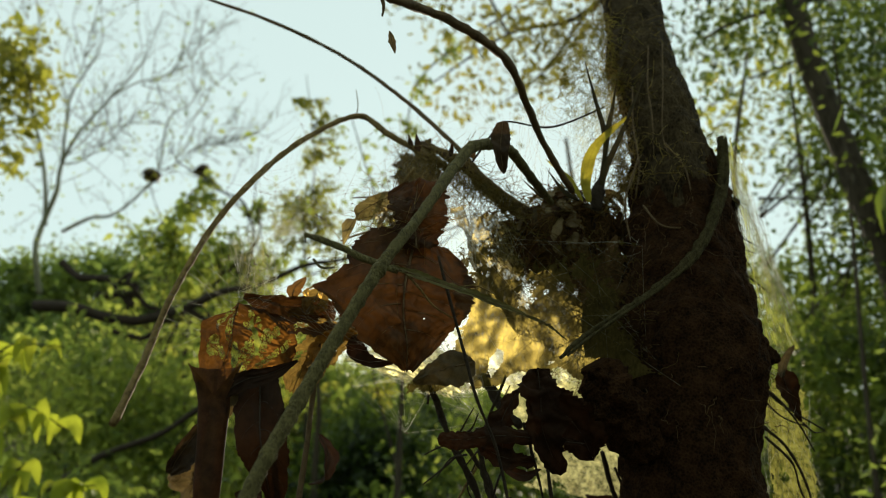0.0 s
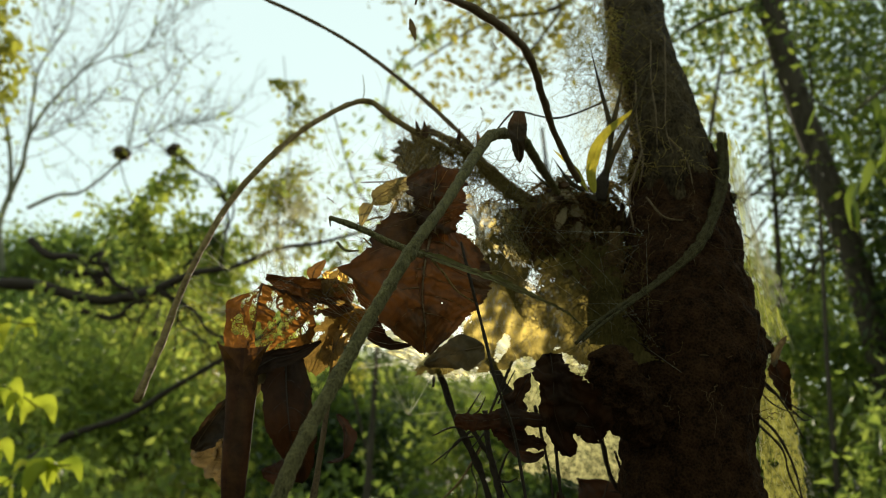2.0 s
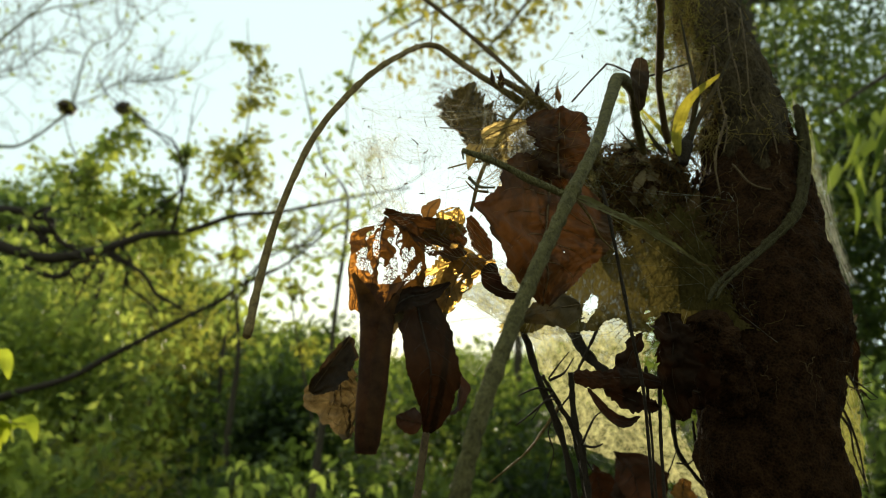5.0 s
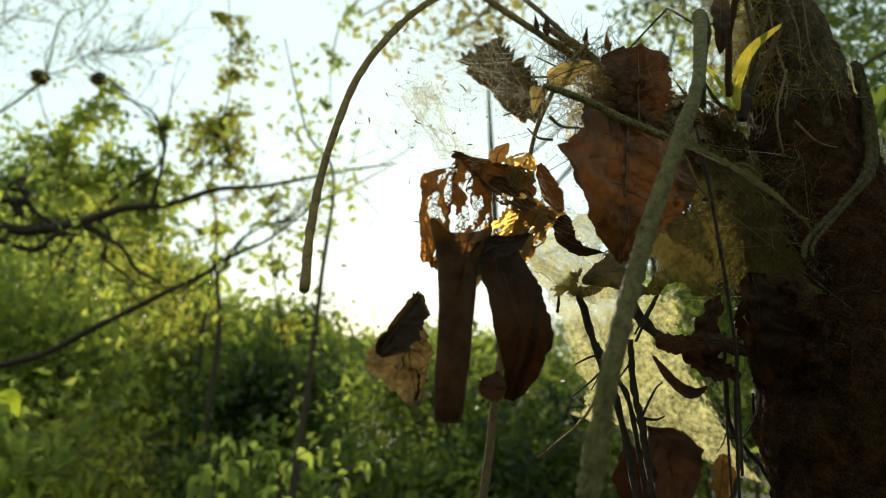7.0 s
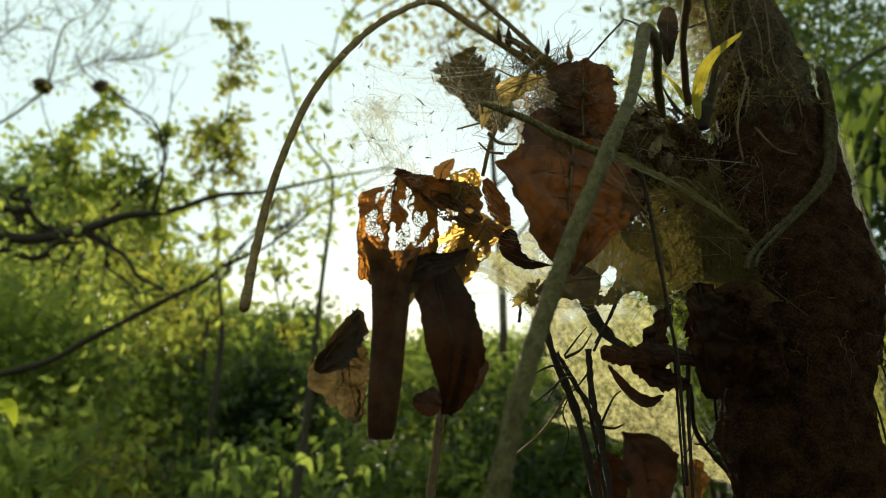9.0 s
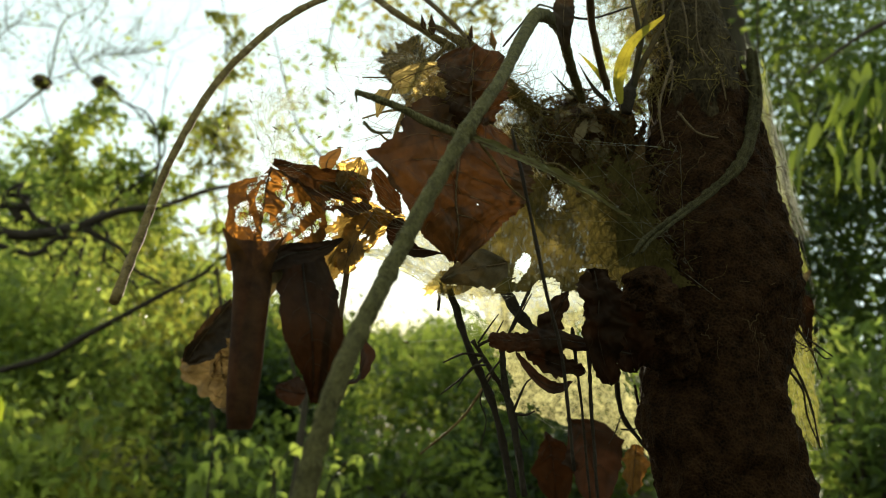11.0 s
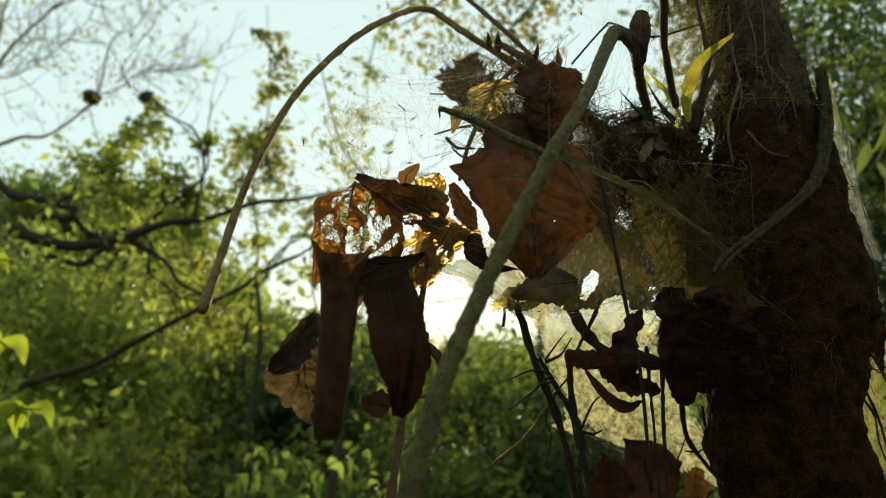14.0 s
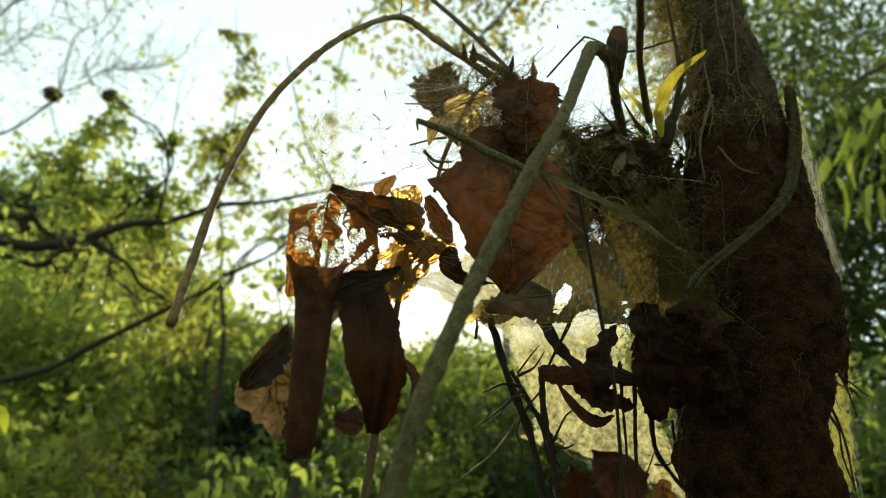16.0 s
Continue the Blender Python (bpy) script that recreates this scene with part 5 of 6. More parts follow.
blade([(0.135, 0.900, 1.753), (0.117, 0.890, 1.759), (0.094, 0.885, 1.778)], (0.5, 0.2, 0.6), 0.003, M_ORCHID_DARK, shape=(0.4, 0.4, 0.9), curl=1.4)
blade([(0.169, 0.900, 1.752), (0.148, 0.890, 1.763), (0.125, 0.885, 1.792)], (0.5, 0.2, 0.6), 0.004, M_ORCHID_DARK, shape=(0.4, 0.4, 0.9), curl=1.4)
finish("bulb", *tube_data([(0.189, 0.900, 1.741), (0.192, 0.900, 1.765), (0.197, 0.900, 1.782)], [0.006, 0.009, 0.003], sides=10, steps=6), M_BLACK_TWIG, orchid)

for pts, q in [([(0.295, 1.000, 2.012), (0.276, 0.950, 1.928), (0.269, 0.915, 1.867), (0.264, 0.900, 1.814)], 0.0011), ([(0.312, 0.990, 2.009), (0.293, 0.940, 1.918), (0.278, 0.905, 1.843), (0.281, 0.890, 1.802)], 0.0009), ([(0.258, 0.960, 1.930), (0.248, 0.930, 1.863), (0.245, 0.900, 1.795), (0.235, 0.890, 1.756)], 0.0013), ([(0.245, 0.900, 1.809), (0.220, 0.880, 1.745), (0.221, 0.870, 1.697)], 0.0016), ([(0.279, 0.900, 1.827), (0.298, 0.890, 1.791), (0.302, 0.880, 1.747)], 0.0012), ([(0.241, 0.880, 1.741), (0.257, 0.860, 1.711), (0.293, 0.860, 1.708)], 0.0012)]:
    finish("rootlet", *tube_data(pts, [q, q * 0.9, q * 0.5], sides=6, steps=8, rough=0.3, grain=160), M_TWIG, main_tree)

for pts in ([(0.375, 0.910, 1.528), (0.407, 0.920, 1.504), (0.457, 0.930, 1.476)], [(0.377, 0.910, 1.469), (0.410, 0.920, 1.439), (0.420, 0.925, 1.406), (0.439, 0.930, 1.369)]):
    twig_thing("side_twig", pts, [0.0016, 0.0014, 0.0008], M_BLACK_TWIG, "thin black twig across the silk beside the trunk", group="twigs beside the trunk", sides=6, steps=7, rough=0.25, grain=150)

# ---- loose fibres and threads ----
rng = np.random.RandomState(8)


def trunk_start(r):
    k = r.uniform(0.0, 1.0) ** 1.7
    a, b = np.array((0.297, 0.950, 1.786)), np.array((0.309, 1.160, 2.219))
    rad = 0.06 * (1 - k) + 0.049 * k
    th = r.uniform(math.pi * 0.75, math.pi * 1.2) if r.rand() < 0.8 else r.uniform(math.pi * 1.2, math.pi * 1.7)
    foot = a * (1 - k) + b * k + np.array([math.cos(th), math.sin(th), 0]) * rad
    return foot, (math.cos(th) * 0.5, math.sin(th) * 0.5, -0.7)


moss = thing("trunk_fibres", (0.216, 0.900, 1.868), "pale dry fibres and rootlets clinging to the bark", "fibres")
tagged(finish("fibre_mat", *strands(rng, 800, trunk_start, 0.7, 0.024, 0.4, 0.0004, bend=0.8), M_MOSS, moss), kind="stuff")


def low_trunk_start(r):
    k = r.uniform(0, 1)
    th = r.uniform(math.pi * 0.9, math.pi * 2.0)
    foot = np.array((0.273, 0.860, 1.478)) * (1 - k) + np.array((0.304, 0.945, 1.777)) * k + np.array([math.cos(th), math.sin(th), 0]) * (0.09 - 0.024 * k)
    return foot, (math.cos(th) * 0.3, math.sin(th) * 0.3, -0.5)


rootlets = thing("trunk_rootlets", (0.258, 0.800, 1.514), "fine dark rootlets creeping over the bark", "rootlets")
tagged(finish("rootlet_mat", *strands(rng, 170, low_trunk_start, 0.9, 0.022, 0.3, 0.0004, bend=0.5), M_FIBRE_DARK, rootlets), kind="stuff")


def threads(name, ends_a, ends_b, n, radius, label, seed):
    """Fine silk threads between two lines."""
    r = np.random.RandomState(seed)
    (a0, a1), (b0, b1) = [[np.array(p) for p in e] for e in (ends_a, ends_b)]
    pieces = []
    for _ in range(n):
        u, v = r.rand(), r.rand()
        p, q = a0 + (a1 - a0) * u + r.randn(3) * 0.004, b0 + (b1 - b0) * v + r.randn(3) * 0.004
        m = (p + q) / 2 + np.array([0, 0, -0.02 * r.rand()]) + r.randn(3) * 0.004
        pieces.append(tube_data([p, m, q], [radius, radius], sides=3, steps=5, rough=0))
    ob = thing(name, ends_a[0], label, "cobweb")
    tagged(finish("thread_net", *join(pieces), M_THREAD, ob), kind="stuff")


threads("silk_threads", ((-0.271, 0.675, 1.541), (-0.245, 0.780, 1.694)), ((-0.192, 0.620, 1.569), (-0.128, 0.690, 1.611)), 22, 0.0001, "fine silk threads between twig and leaves", 1)
threads("silk_threads", ((0.008, 0.930, 1.804), (-0.069, 0.985, 1.871)), ((-0.098, 0.750, 1.675), (-0.035, 0.700, 1.623)), 24, 0.00012, "fine silk threads round the twig knot", 2)
threads("silk_threads", ((0.078, 0.950, 1.886), (0.149, 0.950, 1.911)), ((0.069, 0.900, 1.740), (0.210, 0.920, 1.861)), 34, 0.00013, "fine silk veil beside the trunk", 3)
threads("silk_threads", ((0.370, 0.960, 1.861), (0.418, 0.970, 1.757)), ((0.411, 0.940, 1.628), (0.451, 0.960, 1.621)), 60, 0.00015, "silk threads along the trunk", 4)
threads("silk_threads", ((-0.144, 0.680, 1.584), (-0.100, 0.690, 1.600)), ((-0.088, 0.700, 1.571), (-0.031, 0.700, 1.553)), 30, 0.00012, "silk threads between the dead leaves", 5)


def knot_start(r):
    a, b = np.array((-0.024, 0.950, 1.829)), np.array((0.091, 0.950, 1.758))
    k = r.rand()
    return a * (1 - k) + b * k + r.randn(3) * 0.008, (0.7, 0, -0.5)


knot = thing("twig_knot", (0.027, 0.950, 1.793), "matted bundle of dry fibres where the twigs meet", "fibres")
tagged(finish("fibre_mat", *strands(rng, 480, knot_start, 0.6, 0.022, 0.05, 0.0004, bend=1.1), M_MOSS, knot), kind="stuff")
base_line, _ = glide([(-0.033, 0.960, 1.852), (0.020, 0.960, 1.824), (0.072, 0.970, 1.780), (0.127, 0.990, 1.746)], [1, 1], 8)
for k in range(7):
    r0 = 0.0024 + 0.0011 * (k % 3)
    turn = [p + np.array([math.cos(0.35 * i + k * 0.9), math.sin(0.35 * i + k * 0.9) * 0.6, math.sin(0.35 * i + k * 0.9) * 0.8]) * (0.0035 + 0.0003 * i) for i, p in enumerate(base_line)]
    finish("twisted_stem", *tube_data(turn[k % 3 :: 2], [r0 * 0.6, r0, r0 * 0.9], sides=7, steps=5, rough=0.25, grain=120), M_TWIG_PALE if k % 2 else M_TWIG, knot)
for k, (a, b, h) in enumerate([((0.040, 0.930, 1.814), (0.035, 0.930, 1.840), 0.005), ((0.010, 0.930, 1.819), (0.012, 0.930, 1.843), 0.004), ((-0.032, 0.940, 1.828), (-0.035, 0.940, 1.856), 0.006), ((-0.041, 0.950, 1.838), (-0.046, 0.950, 1.859), 0.004)]):
    v, f, uv = leaf_data([a, tuple((np.array(a) + np.array(b)) / 2), b], X, h, curl=1.5, nl=14, nw=8, seed=40 + k)
    finish("bud_scale", v, f, M_LEAF_ORANGE if k == 0 else M_LEAF, knot, uvs=uv)


def ledge_start(r):
    p = np.array((-0.039, 0.715, 1.670)) + np.array([r.randn() * 0.015, r.randn() * 0.006, r.randn() * 0.022])
    return p, (r.randn(), 0.3 * r.randn(), r.randn())


def shag_start(r):
    k = r.rand()
    a, b = np.array((0.271, 1.030, 2.007)), np.array((0.249, 0.980, 1.884))
    return a * (1 - k) + b * k + r.randn(3) * 0.008, (-0.9, 0.05, -0.25)


def beard_start(r):
    u, v = r.rand(), r.rand() ** 1.3
    a, b, c, d = (np.array(p) for p in ((0.15, 0.965, 2.03), (0.235, 0.955, 2.03), (0.232, 0.935, 1.88), (0.165, 0.945, 1.88)))
    p = (a * (1 - u) + b * u) * (1 - v) + (d * (1 - u) + c * u) * v
    return p + r.randn(3) * 0.006, (0.5 * r.randn() - 0.2, 0.3 * r.randn(), 0.4 * r.randn() - 0.5)


rng = np.random.RandomState(47)
beard = thing("fibre_beard", (0.21, 0.975, 1.95), "mossy yellow-green fibres hung between twig and trunk", "fibres")
tagged(finish("fibre_mat", *strands(rng, 420, beard_start, 0.5, 0.024, 0.3, 0.00026, bend=1.2), M_FIBRE_MOSSY, beard), kind="stuff")
rng = np.random.RandomState(44)
ledge = thing("fibre_tuft", (-0.039, 0.715, 1.670), "golden tuft of fine fibres beside the upright leaf", "fibres")
tagged(finish("fibre_mat", *strands(rng, 520, ledge_start, 0.4, 0.022, 0.1, 0.00028, bend=0.9), M_FIBRE_PALE, ledge), kind="stuff")
shag = thing("fibre_tuft", (0.254, 1.000, 1.941), "pale shaggy fibres streaming off the bark", "fibres")
tagged(finish("fibre_mat", *strands(rng, 110, shag_start, 0.5, 0.045, 0.25, 0.0004, bend=0.6), M_FIBRE_PALE, shag), kind="stuff")

# ---- forest behind ----
def sprouts(rng, lines, n, reach, r0, levels=2):
    """Side twigs that fork once or twice."""
    pieces = []
    for _ in range(n):
        pts, _r = lines[rng.randint(len(lines))]
        line, _ = glide(pts, [1, 1], 8)
        k = rng.randint(len(line) // 4, len(line))
        base, way = line[k], line[min(k + 1, len(line) - 1)] - line[max(k - 1, 0)]
        stack = [(base, way / (np.linalg.norm(way) + 1e-9), reach * rng.uniform(0.5, 1.2), r0, 0)]
        while stack:
            b, w, l, r, lev = stack.pop()
            d = w + rng.randn(3) * 0.8 + np.array([0, 0, 0.2])
            d /= np.linalg.norm(d)
            m, e = b + d * l * 0.5 + rng.randn(3) * l * 0.05, b + d * l + rng.randn(3) * l * 0.1
            pieces.append(tube_data([b, m, e], [r, r * 0.5], sides=4, steps=3, rough=0))
            if lev < levels:
                for _ in range(2):
                    stack.append((b + (e - b) * rng.uniform(0.4, 1.0), d, l * 0.55, r * 0.55, lev + 1))
    return join(pieces)


def branch_thing(name, lines, leaf_n, leaf, material, label, seed, spread=0.18, per=8, bark=None, fine=0, reach=0.6, crook=0.0):
    """Open branches with leaf clusters along them."""
    rng = np.random.RandomState(seed)
    ob = thing(name, lines[0][0][0], label, "branch")
    spots = []
    for pts, rad in lines:
        if crook:
            p = np.asarray(pts, float)
            p = np.insert(p, range(1, len(p)), (p[1:] + p[:-1]) / 2 + rng.randn(len(p) - 1, 3) * crook, axis=0)
            pts = list(p)
        finish("branch", *tube_data(pts, rad, sides=6, steps=7, rough=0.1, grain=5), bark or M_BARK_FAR, ob)
        line, _ = glide(pts, [1, 1], 12)
        spots.extend(line[int(len(line) * 0.15):])
    if fine:
        tagged(finish("twig_mesh", *sprouts(rng, lines, fine, reach, 0.011 if reach > 1 else 0.007), bark or M_BARK_FAR, ob), kind="stuff")
    if leaf_n:
        c = np.array(spots)[rng.randint(len(spots), size=leaf_n)] + rng.randn(leaf_n, 3) * spread
        crown_part("foliage", leaves_data(rng, c, spread * 0.7, per, leaf), material, ob)
    return ob


branch_thing("bare_branch", [
    ([(-3.81, 7.00, 2.45), (-3.08, 7.00, 2.33), (-2.40, 7.00, 2.43), (-1.71, 7.00, 2.65), (-0.90, 7.00, 2.90), (0.27, 7.00, 3.24)], [0.057, 0.051, 0.041, 0.026, 0.018, 0.007]),
    ([(-2.40, 7.00, 2.42), (-2.04, 7.00, 2.22), (-1.69, 7.00, 1.96)], [0.034, 0.022, 0.014]),
    ([(-3.60, 7.00, 2.86), (-3.13, 7.00, 2.70), (-2.91, 7.00, 2.47), (-2.95, 7.00, 2.42)], [0.039, 0.034, 0.028, 0.022]),
    ([(-3.06, 7.00, 2.21), (-2.69, 7.00, 2.19), (-2.38, 7.00, 2.31)], [0.028, 0.026, 0.014])] + [
    ([(-3.24, 7.00, 2.54), (-2.92, 7.00, 2.56), (-2.75, 7.00, 2.44), (-2.47, 7.00, 2.26), (-2.54, 7.00, 2.10)], [0.034, 0.029, 0.022, 0.016, 0.010]),
    ([(-1.85, 7.00, 2.61), (-1.80, 7.00, 3.08), (-1.95, 7.00, 3.48), (-2.31, 7.00, 3.68)], [0.016, 0.014, 0.010, 0.005]),
    ([(-2.26, 7.00, 2.45), (-2.18, 7.00, 2.13), (-1.87, 7.00, 1.91), (-1.63, 7.00, 1.92)], [0.018, 0.016, 0.011, 0.007]),
    ([(-1.18, 7.00, 2.21), (-0.86, 7.00, 2.54), (-0.62, 7.00, 2.63), (-0.24, 7.00, 3.01)], [0.011, 0.010, 0.007, 0.003])] + [
    ([(-2.96, 7.00, 2.46), (-3.03, 7.00, 2.66), (-2.90, 7.00, 2.75), (-2.83, 7.00, 2.53)], [0.026, 0.022, 0.020, 0.014]),
    ([(-3.40, 7.00, 0.87), (-2.92, 7.00, 1.15), (-2.24, 7.00, 1.49), (-1.63, 7.00, 1.88), (-1.18, 7.00, 2.21), (-0.43, 7.00, 2.78), (0.22, 7.00, 3.21)], [0.034, 0.029, 0.026, 0.022, 0.016, 0.011, 0.005])],
    40, 0.1, M_GREEN, "crooked dark branches with sparse yellow-green leaves", 21, spread=0.22, per=14, fine=44, reach=0.55, bark=M_BLACK_TWIG, crook=0.035)
branch_thing("sapling", [([(-1.25, 8.00, -0.39), (-1.31, 8.00, 0.68), (-1.29, 8.00, 1.57), (-1.40, 8.00, 2.31)], [0.05, 0.04, 0.03, 0.015]), ([(-1.36, 8.00, 2.14), (-1.17, 8.00, 2.50), (-0.97, 8.00, 2.81)], [0.02, 0.012, 0.006])], 24, 0.14, M_GREEN, "thin sapling with a few leaves", 22)
branch_thing("sapling", [([(-0.40, 6.00, 0.09), (-0.34, 6.00, 1.07), (-0.31, 6.00, 2.02), (-0.29, 6.00, 2.83), (-0.53, 6.00, 3.17), (-0.77, 6.00, 3.90)], [0.035, 0.028, 0.018, 0.012, 0.008, 0.004])], 40, 0.09, M_GREEN, "tall thin sapling with a bent top", 23, spread=0.12)


def sprig(lines, clusters, leaf, material, label, seed, bark=None, name="leafy_branch", droop=0.5):
    """Thin branches that end in separate clusters of leaves: (centre, reach, number of leaves)."""
    rng = np.random.RandomState(seed)
    ob = thing(name, lines[0][0][0], label, "branch")
    along = []
    for pts, rad in lines:
        finish("branch", *tube_data(pts, rad, sides=6, steps=6, rough=0.1, grain=5), bark or M_BARK_FAR, ob)
        along.extend(glide(pts, [1, 1], 8)[0])
    along = np.array(along)
    spots, twigs = [], []
    for c, reach, n in clusters:
        c = np.array(c, float)
        foot = along[np.argmin(np.linalg.norm(along - c, axis=1))]
        for _ in range(max(2, n // 9)):
            tip = c + rng.randn(3) * reach * 0.55
            bow = (foot + tip) / 2 + rng.randn(3) * reach * 0.2
            twigs.append(tube_data([foot, bow, tip], [0.006, 0.0045, 0.003], sides=4, steps=4, rough=0))
            line, _ = glide([foot, bow, tip], [1, 1], 6)
            for _ in range(14):
                spots.append(line[rng.randint(len(line) // 2, len(line))] + rng.randn(3) * reach * 0.17)
    tagged(finish("twig_mesh", *join(twigs), bark or M_BARK_FAR, ob), kind="stuff")
    crown_part("foliage", leaves_data(rng, np.array(spots), reach * 0.03, 1, leaf, droop=droop, slim=0.55), material, ob)
    return ob


sprig([([(-3.04, 9.0, 0.1), (-3.04, 9.0, 1.2), (-2.99, 9.0, 2.61), (-2.29, 9.0, 3.47), (-2.28, 9.0, 3.95)], [0.05, 0.04, 0.03, 0.018, 0.008]), ([(-2.99, 9.0, 2.61), (-3.3, 9.0, 3.3), (-3.15, 9.0, 4.1)], [0.022, 0.016, 0.006])],
      [((-3.15, 9.0, 3.97), 0.36, 90), ((-3.05, 9.0, 4.15), 0.28, 54), ((-3.6, 9.1, 3.62), 0.34, 54), ((-2.58, 9.0, 3.48), 0.34, 54), ((-3.2, 9.0, 3.55), 0.38, 60), ((-2.35, 9.0, 3.9), 0.1, 20), ((-3.5, 9.1, 3.5), 0.34, 100), ((-2.87, 9.0, 3.45), 0.36, 130), ((-2.33, 9.0, 3.26), 0.3, 90), ((-2.46, 9.0, 2.75), 0.34, 110), ((-3.15, 9.1, 3.1), 0.4, 130), ((-2.05, 9.0, 2.62), 0.28, 70), ((-3.8, 9.1, 2.9), 0.35, 90), ((-2.26, 9.0, 3.95), 0.1, 26), ((-1.95, 9.0, 3.3), 0.18, 40)], 0.13, M_GREEN, "leafy young tree with clustered green leaves", 24)
sprig([([(-1.56, 9.0, 0.2), (-1.6, 9.0, 1.6), (-1.56, 9.0, 2.66), (-1.7, 9.0, 3.5), (-1.6, 9.0, 4.5), (-1.75, 9.0, 5.7)], [0.03, 0.024, 0.018, 0.014, 0.009, 0.004])],
      [((-1.8, 9.0, 3.92), 0.32, 170), ((-1.55, 9.0, 4.05), 0.26, 110), ((-1.45, 9.0, 3.76), 0.26, 110), ((-1.32, 9.0, 3.47), 0.24, 70), ((-1.9, 9.0, 3.55), 0.22, 50), ((-1.72, 9.0, 5.32), 0.2, 60), ((-1.48, 9.0, 5.0), 0.22, 70), ((-1.6, 9.0, 4.62), 0.2, 60), ((-1.56, 9.0, 2.75), 0.24, 70), ((-1.3, 9.0, 3.2), 0.2, 40)], 0.1, M_OLIVE, "slender young tree with loose leaf clusters", 25)
sprig([([(0.9, 9.0, 6.6), (0.2, 9.0, 6.1), (-0.32, 9.0, 5.6), (-0.45, 9.0, 4.9), (-0.4, 9.0, 4.3)], [0.02, 0.014, 0.01, 0.007, 0.004])],
      [((-0.43, 9.0, 4.98), 0.18, 40), ((-0.32, 9.0, 5.5), 0.2, 44), ((0.1, 9.0, 6.0), 0.25, 50), ((-0.4, 9.0, 4.4), 0.14, 20)], 0.1, M_GREEN, "thin hanging branch with small leaves against the sky", 28)
sprig([([(-0.2, 8.0, 0.0), (-0.55, 8.0, 1.2), (-0.85, 8.0, 2.4), (-0.8, 8.0, 3.0)], [0.02, 0.014, 0.009, 0.004])],
      [((-0.85, 8.0, 2.85), 0.2, 46), ((-0.75, 8.0, 2.3), 0.2, 40), ((-0.5, 8.0, 1.7), 0.2, 36)], 0.09, M_OLIVE, "thin shrub with pale backlit leaves", 29)
branch_thing("leafy_branch", [([(-5.40, 7.00, 5.33), (-4.70, 7.00, 5.21), (-4.21, 7.00, 4.90), (-4.03, 7.00, 4.36)], [0.03, 0.02, 0.012, 0.006]), ([(-5.04, 7.00, 5.21), (-4.50, 7.00, 4.48), (-4.27, 7.00, 4.01)], [0.02, 0.014, 0.006])],
    46, 0.13, M_OLIVE, "drooping branch with dull olive leaves", 27, spread=0.14, per=26)
branch_thing("bare_treetop", [
    ([(-8.64, 16.00, 3.92), (-8.74, 16.00, 5.42), (-8.46, 16.00, 6.84), (-7.47, 16.00, 8.45), (-6.49, 16.00, 10.55)], [0.065, 0.057, 0.042, 0.024, 0.009]),
    ([(-8.68, 16.00, 5.42), (-9.02, 16.00, 7.37), (-9.60, 16.00, 9.14), (-9.59, 16.00, 11.28)], [0.050, 0.036, 0.022, 0.009]),
    ([(-8.46, 16.00, 6.84), (-8.38, 16.00, 8.58), (-7.93, 16.00, 10.55)], [0.036, 0.022, 0.008])] + [
    ([(-8.30, 16.00, 5.29), (-7.22, 16.00, 5.67), (-6.31, 16.00, 6.71), (-5.67, 16.00, 8.31), (-5.66, 16.00, 9.98)], [0.042, 0.032, 0.022, 0.014, 0.005]),
    ([(-7.47, 16.00, 8.45), (-6.24, 16.00, 9.00), (-5.40, 16.00, 9.98)], [0.022, 0.013, 0.004]),
    ([(-6.31, 16.00, 6.71), (-5.47, 16.00, 7.23), (-4.60, 16.00, 7.37)], [0.014, 0.009, 0.004]),
    ([(-8.46, 16.00, 6.84), (-7.62, 16.00, 7.23), (-6.70, 16.00, 8.31)], [0.022, 0.012, 0.004])],
    80, 0.13, M_GREEN, "bare pale treetop with few leaves", 26, spread=0.55, per=7, fine=170, reach=1.1, crook=0.16, bark=M_BARK_PALE)
for at in ((-5.28, 13.00, 5.63), (-4.34, 13.00, 5.70)):
    rng = np.random.RandomState(3)
    pod = thing("dry_leaf_clump", at, "small dark clump of dry leaves high on a twig", "leaf clump", group="dry clumps")
    finish("leaf_ball", *tube_data([(at[0] - 0.02, at[1], at[2] - 0.11), (at[0] + 0.02, at[1], at[2]), (at[0], at[1], at[2] + 0.11)], [0.07, 0.15, 0.06], sides=16, steps=8, rough=0.35, grain=9), M_LEAF_GREY, pod)
    crown_part("foliage", leaves_data(rng, [at], 0.06, 12, 0.17, slim=0.7), M_YELLOW, pod)
    finish("twig", *tube_data([at, (at[0] + 0.1, at[1], at[2] - 0.4), (at[0] + 0.4, at[1], at[2] - 1.1)], [0.006, 0.012], sides=5), M_BARK_FAR, pod)


def bush(at, radii, n, per, leaf, material, label, seed, spread=0.2, name="bush"):
    rng = np.random.RandomState(seed)
    g = (at[0], at[1], ground_height(at[0], at[1]))
    ob = thing(name, g, label, "bush")
    spots = clumps(rng, at, radii, n)
    for k in range(6):
        goal = spots[rng.randint(len(spots))]
        finish("stem", *tube_data([g, ((g[0] + goal[0]) / 2, (g[1] + goal[1]) / 2, (g[2] + goal[2]) / 2 + 0.1), tuple(goal)], [0.03, 0.02, 0.006], sides=5, steps=5, rough=0), M_BARK_FAR, ob)
    crown_part("foliage", leaves_data(rng, spots, spread, per, leaf), material, ob)
    return ob


